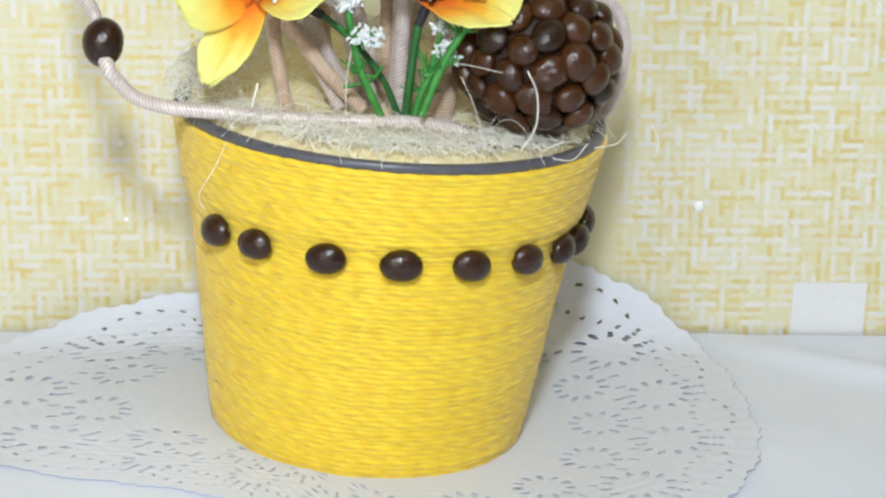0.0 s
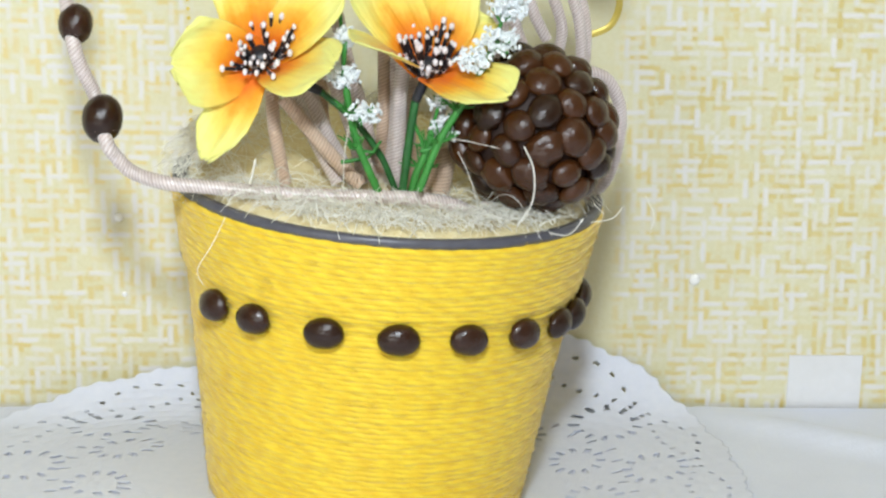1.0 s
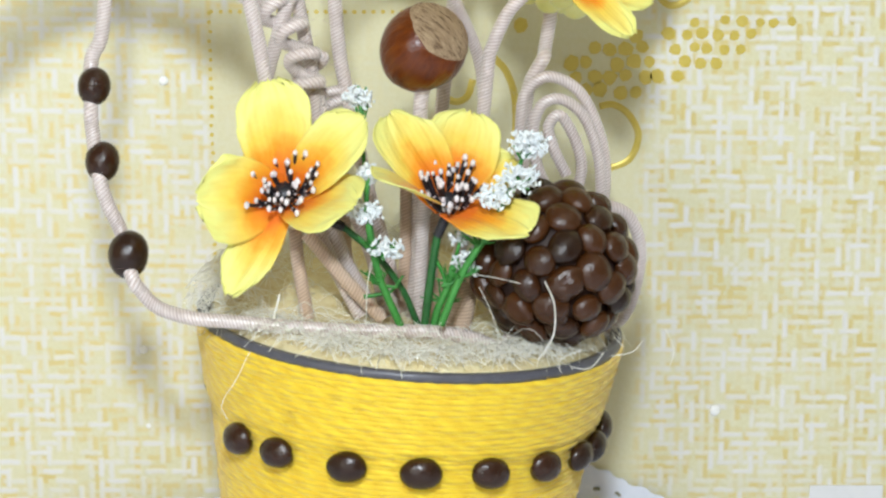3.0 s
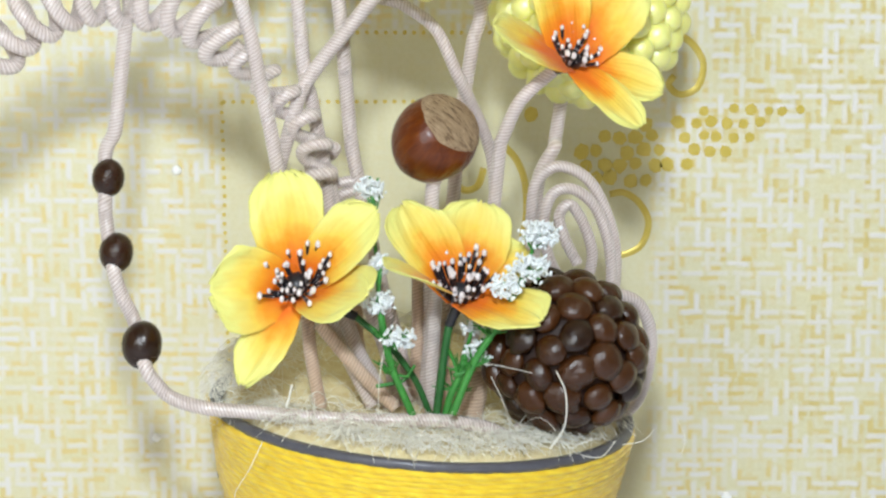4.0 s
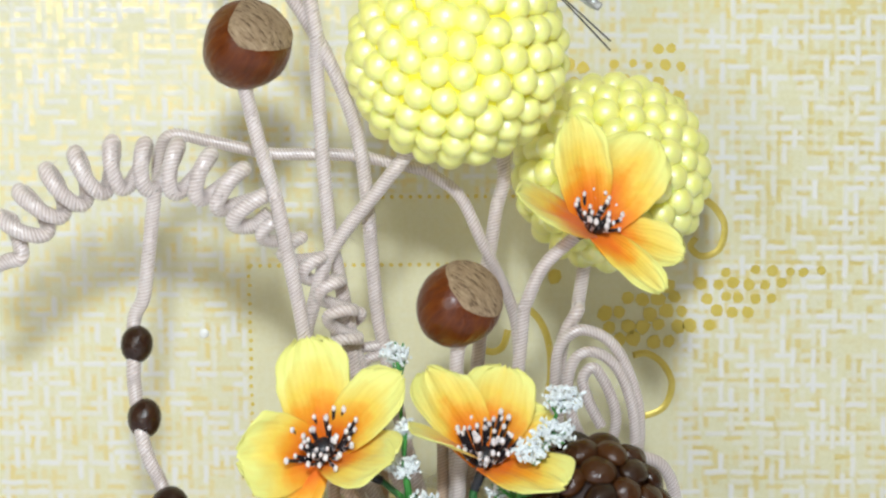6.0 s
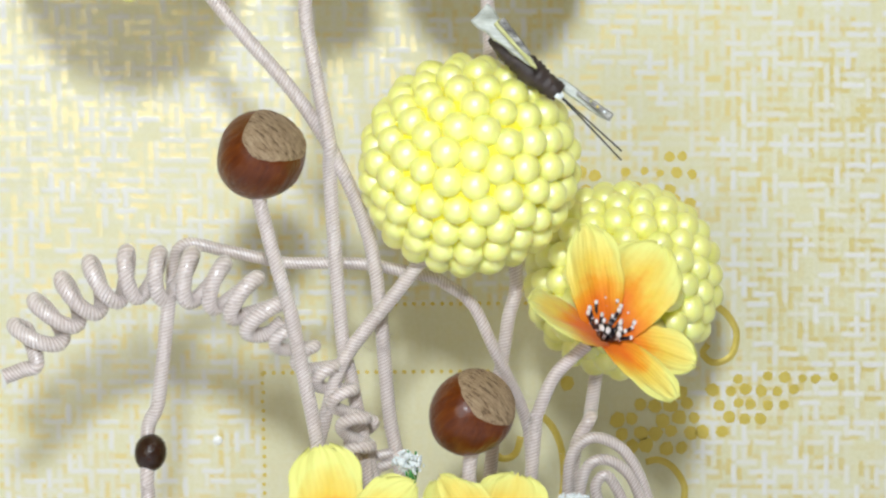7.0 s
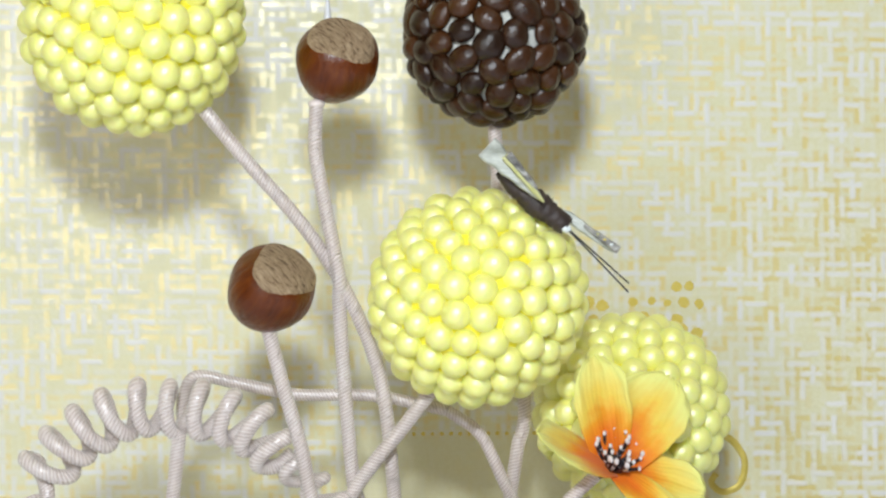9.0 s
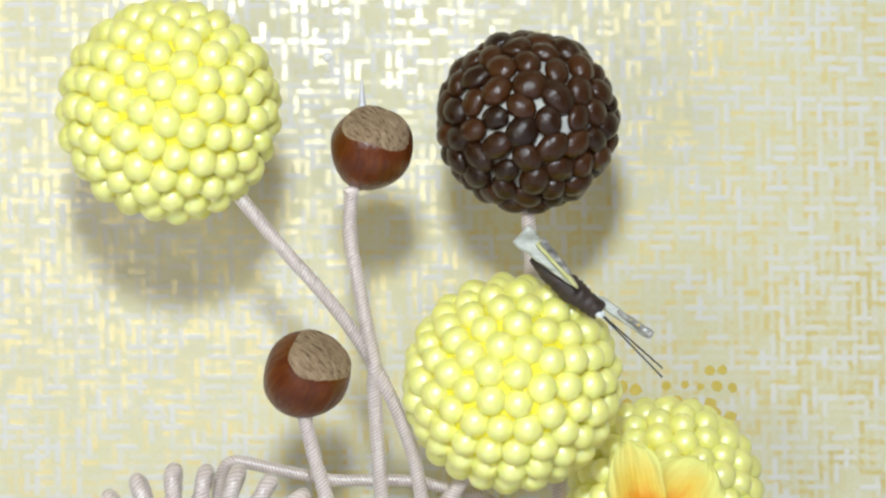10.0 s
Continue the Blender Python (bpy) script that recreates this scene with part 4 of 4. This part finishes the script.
bean_ball("coffee_bean_ball", "ball of plump roasted coffee beans lying in the pot", (35.0, -88.0, 95.2), 18.6, [(28.9, -86.0, 82.0), (24.0, -86.0, 75.4), (21.5, -86.0, 72.8)], 70, 8.6, M_CORE_DARK, 2, 1.08)
bean_ball("coffee_bean_ball", "ball of dark coffee beans on a beige twine-wrapped stem", (8.4, -66.0, 257.4), 21.2, [(8.6, -64.0, 237.0), (9.5, -64.0, 223.9), (9.2, -64.0, 212.1)] + [(16.1, -62.0, 173.8), (14.6, -62.0, 160.6), (12.7, -62.0, 147.3)] + [(13.0, -60.0, 147.5), (11.3, -60.0, 129.0), (9.8, -60.0, 102.1), (8.9, -60.0, 74.8)], 122, 8.0, M_CORE, 6, 1.0)


# ---- cloth flowers ----
def petal(parent, heart, tip, wide, face, cup, curl, seed, dye=1.0):
    """One cloth petal from the heart to its tip: broad, blunt and frilled, cupped across and curled along."""
    rng = random.Random(seed)
    n, m = 28, 30
    L = Vector(tip)
    N = Vector(face).normalized()
    N = (N - L.normalized() * N.dot(L.normalized())).normalized()
    side = L.normalized().cross(N)
    bm = bmesh.new()
    uv = bm.loops.layers.uv.verify()
    grid = []
    ph = rng.random() * 10
    for i in range(n + 1):
        u = i / n
        w = wide * (0.46 + 0.54 * math.sin(min(1.0, u / 0.66) * math.pi / 2) ** 1.1)
        if u > 0.62:
            w *= math.sqrt(max(0.09, 1 - ((u - 0.62) / 0.384) ** 3.4))
        row = []
        for j in range(m + 1):
            v = 2 * j / m - 1
            edge = 0.13 * noise.noise((u * 2 + ph, v * 1.6, 0)) + 0.05 * noise.noise((ph, v * 8, u * 7))
            frill = 0.035 * noise.noise((v * 5 + ph, 4.0, 1.0)) * u ** 4
            p = L * (u * (1 + edge * abs(v) * w / wide + frill) - 0.04 * v * v * u * w / wide) + side * (w * v * (1 + edge))
            p += N * (cup * w * v * v * (0.35 + 0.65 * u) - curl * L.length * (u * u - u * 0.6))
            # soft pleats that run from the heart outwards, and waves along the rim
            p += N * w * u * (0.15 * noise.noise((u * 2.2 + ph, v * 2.2, 1)) + 0.015 * math.sin(v * 13 + ph + 2 * noise.noise((u * 2, v, ph))) + 0.10 * u * u * noise.noise((u * 3, v * 4.5, ph)))
            row.append((bm.verts.new((Vector(heart) + p) * MM), (u * dye, v)))
        grid.append(row)
    for a, b in zip(grid, grid[1:]):
        for j in range(m):
            q = (a[j], a[j + 1], b[j + 1], b[j])
            f = bm.faces.new([x[0] for x in q])
            f.smooth = True
            for loop, x in zip(f.loops, q):
                loop[uv].uv = x[1]
    ob = part("petal", bm, M_PETAL, parent)
    thick = ob.modifiers.new("cloth", "SOLIDIFY")
    thick.thickness = 0.00022
    return ob


def stamens(parent, heart, face, count, long, wide, seed):
    rng = random.Random(seed)
    N = Vector(face).normalized()
    a = N.orthogonal().normalized()
    b = N.cross(a)
    bm = bmesh.new()
    ball(bm, tuple(Vector(heart) + N * 0.6), wide * 0.5, 3)
    for k in range(14):
        d = Vector([rng.gauss(0, 1) for _ in range(3)]).normalized()
        if d.dot(N) > 0.1:
            ball(bm, tuple(Vector(heart) + N * 0.6 + d * wide * 0.5), rng.uniform(0.35, 0.6), 1)
    part("stamen_disc", bm, M_BLACK, parent, "black flower heart")
    for k in range(count):
        th = 2 * math.pi * k / count + rng.uniform(-0.2, 0.2)
        ring = wide * rng.choice((0.35, 0.6, 0.85, 0.95))
        d = (a * math.cos(th) + b * math.sin(th))
        foot = Vector(heart) + d * ring * 0.6 + N * 0.8
        top = Vector(heart) + d * ring * rng.uniform(1.15, 1.6) + N * long * rng.uniform(0.65, 1.1)
        bm = bmesh.new()
        tube(bm, [tuple(foot), tuple(foot.lerp(top, 0.5) + d * 0.2), tuple(top)], 0.42, 0.8, 6)
        st = part("stamen", bm, M_BLACK, parent)
        bm = bmesh.new()
        ball(bm, tuple(top), rng.uniform(0.45, 0.72), 1, (1, 1, 1.4))
        for _ in range(2):
            ball(bm, tuple(foot.lerp(top, rng.uniform(0.3, 0.6)) + d * 0.25), rng.uniform(0.35, 0.55), 1)
        part("tip", bm, M_TIP, st, "whitish pollen tip")


def cloth_flower(label, heart, face, petals, stem, seed, stem_mat, stem_r, stamen=(46, 5.6, 5.6), dye=1.0):
    base = stem[-1]
    root = thing("cloth_flower", label, "artificial flower", base, "yellow cloth flowers")
    h = tuple(a - b for a, b in zip(heart, base))
    bm = bmesh.new()
    if stem_mat is M_TWINE:
        tube(bm, rel(stem, base), stem_r, 0.2, 14, 0.9, 0.02)
    else:
        tube(bm, rel(stem, base), stem_r, 0.6, 8)
    part("stem", bm, stem_mat, root)
    bm = bmesh.new()
    back = Vector(h) - Vector(face).normalized() * 1.6
    tube(bm, [tuple(back), tuple(back.lerp(Vector(rel(stem, base)[0]), 0.5)), rel(stem, base)[0]], 1.25, 0.5, 10, taper=0.85)
    part("calyx", bm, M_BLACK, root, "black plastic calyx")
    for k, (tip, wide, cup, curl, out) in enumerate(petals):
        t = tuple(a - b for a, b in zip(tip, heart))
        petal(root, h, t, wide, out, cup, curl, seed * 10 + k, dye)
    stamens(root, h, face, *stamen, seed)
    return root


H1 = (-24.8, -90.0, 110.3)
cloth_flower("yellow cloth flower with an orange heart and black stamens", H1, (-0.25, -0.62, 0.74), (
    ((-29.0, -89.0, 135.8), 8.8, 0.22, 0.08, (0.1, -0.95, 0.2)), ((-43.8, -98.0, 111.7), 10.0, 0.15, -0.05, (-0.35, -0.92, 0.1)),
    ((-37.0, -98.0, 90.5), 5.6, 0.22, 0.05, (-0.2, -0.85, 0.5)), ((-9.9, -105.0, 111.0), 9.0, 0.12, -0.10, (0.02, -0.7, 0.72)),
    ((-8.4, -97.0, 129.2), 7.0, 0.28, 0.10, (-0.55, -0.8, 0.2))),
    [(-11.9, -85.0, 102.7), (-4.3, -85.0, 96.0), (1.5, -85.0, 88.2), (5.1, -85.0, 80.1)], 1, M_GREEN, 0.75, (52, 7.2, 6.2), 0.95)
H2 = (10.7, -92.0, 109.0)
cloth_flower("yellow cloth flower with an orange heart, seen from its side", H2, (0.0, -0.5, 0.87), (
    ((-1.9, -89.0, 129.1), 7.4, 0.22, 0.12, (0.35, -0.9, 0.2)), ((15.7, -84.0, 128.8), 8.8, 0.18, 0.10, (0.0, -0.9, 0.4)),
    ((25.9, -88.0, 118.9), 5.2, 0.3, 0.08, (-0.2, -0.8, 0.5)), ((27.0, -106.0, 107.0), 7.4, 0.12, 0.08, (0.0, -0.55, 0.84)),
    ((-5.6, -106.0, 118.6), 6.0, 0.25, 0.05, (0.25, -0.12, 0.95))),
    [(8.5, -91.0, 102.0), (7.4, -91.0, 93.7), (6.1, -91.0, 81.8)], 2, M_GREEN, 0.95, (44, 8.5, 5.6), 0.82)
H3 = (35.2, -77.0, 159.2)
cloth_flower("yellow cloth flower with an orange heart on a twine stem", H3, (0.28, -0.55, 0.79), (
    ((30.8, -76.0, 184.2), 7.2, 0.22, 0.10, (0.25, -0.95, 0.1)), ((48.9, -72.0, 179.4), 9.6, 0.2, 0.10, (-0.1, -0.95, 0.2)),
    ((55.9, -80.0, 153.8), 6.2, 0.2, 0.05, (0.0, -0.8, 0.6)), ((50.0, -90.0, 147.0), 4.9, 0.2, 0.05, (0.2, -0.75, 0.6)),
    ((16.8, -92.0, 167.6), 7.4, 0.15, -0.05, (0.2, -0.6, 0.77))),
    [(31.8, -75.0, 156.9), (24.7, -75.0, 150.0), (20.9, -75.0, 141.6)] + [(20.3, -75.0, 139.3), (19.3, -75.0, 126.4), (17.7, -75.0, 110.8), (14.2, -75.0, 92.3), (11.2, -75.0, 78.3)], 3, M_TWINE, 1.5, (26, 6.0, 4.6), 0.85)


# ---- white sprigs ----
def sprig(stem, heads, seed):
    base = stem[-1]
    rng = random.Random(seed)
    root = thing("white_sprig", "green plastic sprig with clusters of tiny white blossoms", "artificial sprig", base, "white sprigs")
    bm = bmesh.new()
    tube(bm, rel(stem, base), 0.8, 0.7, 7, taper=1.15)
    part("stem", bm, M_LEAF, root)
    # whorls of fine needle leaves along the stem
    line = [Vector(p) for p in rel(curve_through(stem, 0.5), base)]
    for share in (0.35, 0.62):
        foot = line[int(share * (len(line) - 1))]
        bm = bmesh.new()
        for k in range(9):
            a, rise = rng.uniform(0, 6.28), rng.uniform(0.1, 1.0)
            d = Vector((math.cos(a), 0.6 * math.sin(a), rise)).normalized() * rng.uniform(2.5, 5.5)
            tip = foot + d
            tube(bm, [tuple(foot), tuple(foot + d * 0.5 + Vector((0, 0, -0.4))), tuple(tip)], 0.3, 0.7, 5, taper=0.5)
            for q in range(2):
                e = Vector([rng.gauss(0, 1) for _ in range(3)]).normalized()
                tube(bm, [tuple(foot + d * 0.6), tuple(foot + d * 0.6 + (d.normalized() + e * 0.8) * 1.3)], 0.2, 0.6, 4, taper=0.5)
        part("leaf_whorl", bm, M_LEAF, root)
    for at, r, count in heads:
        c = Vector(at) - Vector(base)
        bm = bmesh.new()
        near = min((Vector(p) for p in rel(curve_through(stem, 1.0), base)), key=lambda p: (p - c).length)
        tube(bm, [tuple(near), tuple(near.lerp(c, 0.5) + Vector((0, -0.5, 0.4))), tuple(c)], 0.45, 0.6, 6)
        for k in range(6):
            d = Vector([rng.gauss(0, 1) for _ in range(3)]).normalized()
            tube(bm, [tuple(near.lerp(c, 0.7)), tuple(c + d * r * 0.9)], 0.25, 0.8, 5)
        head = part("branch", bm, M_LEAF, root)
        bm = bmesh.new()
        for k in range(int(count * 2.2)):
            d = Vector([rng.gauss(0, 1) for _ in range(3)]).normalized() * r * rng.uniform(0.35, 1.18)
            made = bmesh.ops.create_icosphere(bm, subdivisions=1, radius=rng.uniform(0.3, 0.58) * MM, matrix=Matrix.Translation((c + Vector((d.x * 1.15, d.y, d.z * 0.8))) * MM) @ Euler((rng.random() * 3, rng.random() * 3, 0)).to_matrix().to_4x4() @ Matrix.Diagonal((1.5, 0.8, 0.9, 1)))
        part("blossom", bm, M_WHITE, head, "head of tiny white grains")


sprig([(-7.2, -92.0, 109.2), (-5.9, -92.0, 101.0), (-3.9, -92.0, 92.6), (0.9, -92.0, 81.7)], (((-6.7, -92.0, 116.2), 2.4, 36), ((-7.2, -93.0, 108.2), 3.2, 60), ((-2.7, -95.0, 100.0), 3.0, 60), ((-8.8, -88.0, 132.2), 3.0, 54)), 41)
sprig([(12.8, -90.0, 97.3), (11.3, -90.0, 90.8), (9.2, -90.0, 85.7), (8.1, -90.0, 81.1)], (((16.4, -92.0, 96.5), 3.4, 64), ((13.9, -91.0, 102.0), 2.2, 24)), 42)
sprig([(22.8, -97.0, 111.7), (19.8, -97.0, 105.4), (13.8, -97.0, 95.2), (9.3, -97.0, 83.5)], (((27.3, -98.0, 124.2), 3.6, 80), ((25.4, -100.0, 117.1), 3.8, 80), ((19.9, -101.0, 113.2), 3.0, 60)), 43)
for pts in ([(-7.4, -90.0, 88.0), (-4.4, -90.0, 88.5), (-1.4, -90.0, 89.3), (1.2, -90.0, 92.8)], [(-5.7, -92.0, 92.0), (-3.0, -92.0, 91.1), (-0.1, -92.0, 90.7)], [(8.0, -91.0, 97.5), (9.9, -91.0, 93.7), (10.8, -91.0, 90.5), (13.1, -91.0, 93.0)], [(9.6, -91.0, 90.8), (12.5, -91.0, 91.8), (14.3, -91.0, 94.7)]):
    bm = bmesh.new()
    tube(bm, pts, 0.5, 0.6, 6, taper=0.6)
    tagged(part("green_sprout", bm, M_LEAF), "small bright green plastic side shoot", "sprout", "green shoots")


# ---- the butterfly ornament ----
def ornament():
    line = [(8.0, -90.0, 226.2), (12.1, -90.0, 222.5), (15.9, -90.0, 219.6), (19.7, -90.0, 216.6), (23.1, -90.0, 214.0)]
    base = line[2]
    root = thing("butterfly_ornament", "dark plush butterfly ornament with pale feather wings on the pearls", "ornament", base)
    bm = bmesh.new()
    fine = curve_through(rel(line, base), 0.45)
    rings = []
    for i, p in enumerate(fine):
        t = i / (len(fine) - 1)
        d = (fine[min(i + 1, len(fine) - 1)] - fine[max(i - 1, 0)]).normalized()
        u = Vector((0, 1, 0))
        w = d.cross(u).normalized()
        r = 0.5 + 2.5 * math.sin(math.pi * (0.06 + 0.74 * t)) ** 0.9 * (0.82 + 0.18 * abs(math.sin(t * 7.5 + 0.4)))
        rings.append([bm.verts.new((p + (u * math.cos(a) + w * math.sin(a)) * r * (1 + 0.22 * noise.noise((i * 0.7, k * 1.3, 2)))) * MM) for k, a in enumerate([2 * math.pi * k / 14 for k in range(14)])])
    for a, b in zip(rings, rings[1:]):
        for k in range(14):
            bm.faces.new((a[k], a[(k + 1) % 14], b[(k + 1) % 14], b[k])).smooth = True
    bm.faces.new(rings[0][::-1])
    bm.faces.new(rings[-1])
    part("body", bm, M_BODY, root)

    def wing(ends, wa, wb, mat, lift, bow, label):
        bm = bmesh.new()
        a, b = [Vector(p) for p in rel(ends, base)]
        d = (b - a).normalized()
        side = Vector((0, -1, 0)).cross(d).normalized()
        n, m = 16, 8
        rows = []
        for i in range(n + 1):
            t = i / n
            w = (wa + (wb - wa) * t) * (1 if t > 0.5 and wb > wa else math.sqrt(max(0.05, 1 - (2 * t - 1) ** 6)))
            rows.append([bm.verts.new((a.lerp(b, t) + side * w * v * (1 + 0.08 * math.sin(t * 23)) + Vector((0, -lift * t - bow * (1 - v * v) - 0.12 * math.sin(v * 9 + t * 3), 0))) * MM) for v in [2 * j / m - 1 for j in range(m + 1)]])
        for r0, r1 in zip(rows, rows[1:]):
            for j in range(m):
                bm.faces.new((r0[j], r0[j + 1], r1[j + 1], r1[j])).smooth = True
        ob = part("wing", bm, mat, root, label)
        ob.modifiers.new("vane", "SOLIDIFY").thickness = 0.0002

    wing([(17.2, -94.0, 220.1), (5.0, -94.0, 231.5)], 0.6, 2.7, M_FEATHER, 2.0, 0.5, "pale grey feather wing")
    wing([(17.5, -96.0, 219.6), (8.8, -95.2, 229.6)], 0.3, 0.75, M_FEATHER_YELLOW, 2.0, 0.4, "yellowish feather wing")
    wing([(16.0, -96.5, 222.4), (9.5, -96.5, 230.0)], 0.4, 0.7, M_MOTTLE, 2.0, 0.3, "dark mottled wing edge")
    wing([(22.4, -88.0, 217.2), (34.4, -88.0, 208.4)], 1.2, 0.6, M_FEATHER, 0.0, 0.3, "pale grey feather wing")
    wing([(27.0, -89.6, 214.4), (34.7, -89.6, 208.9)], 0.35, 0.75, M_MOTTLE, 0.0, 0.2, "dark mottled wing edge")
    for ends in ([(23.6, -90.0, 213.4), (30.4, -90.0, 207.4), (37.0, -90.0, 201.6)], [(23.5, -91.0, 213.2), (30.0, -91.0, 206.7), (36.8, -91.0, 199.7)]):
        bm = bmesh.new()
        tube(bm, rel(ends, base), 0.2, 1.5, 6)
        part("antenna", bm, M_BLACK, root)
    for p, r, mat in zip([(29.9, -91.5, 212.5), (31.4, -91.5, 211.3), (32.9, -91.5, 210.2), (22.9, -91.5, 213.7)], (0.25, 0.32, 0.36, 0.95), (M_FEATHER_YELLOW, M_GOLD, M_WHITE, M_WHITE)):
        bm = bmesh.new()
        ball(bm, tuple(a - b for a, b in zip(p, base)), r, 2, (1.2, 0.6, 0.9))
        part("spot", bm, mat, root)


ornament()


# ---- hairs on the twine ----
def twine_fuzz():
    rng = random.Random(77)
    bm = bmesh.new()
    for points, radius in CORDS:
        line = curve_through(points, 1.2)
        for p in line:
            for _ in range(5):
                d = Vector([rng.gauss(0, 1) for _ in range(3)]).normalized()
                e = Vector([rng.gauss(0, 1) for _ in range(3)]).normalized()
                a = p + d * radius * 0.9
                tube(bm, [tuple(a), tuple(a + d * 0.5 + e * 0.5), tuple(a + d * rng.uniform(0.5, 1.1) + e * rng.uniform(1.0, 2.2))], 0.02, 0.9, 3, cap=False)
    tagged(part("twine_fuzz", bm, M_TWINE), "fine pale hairs standing off the twine cords", "fuzz", kind="stuff")


twine_fuzz()
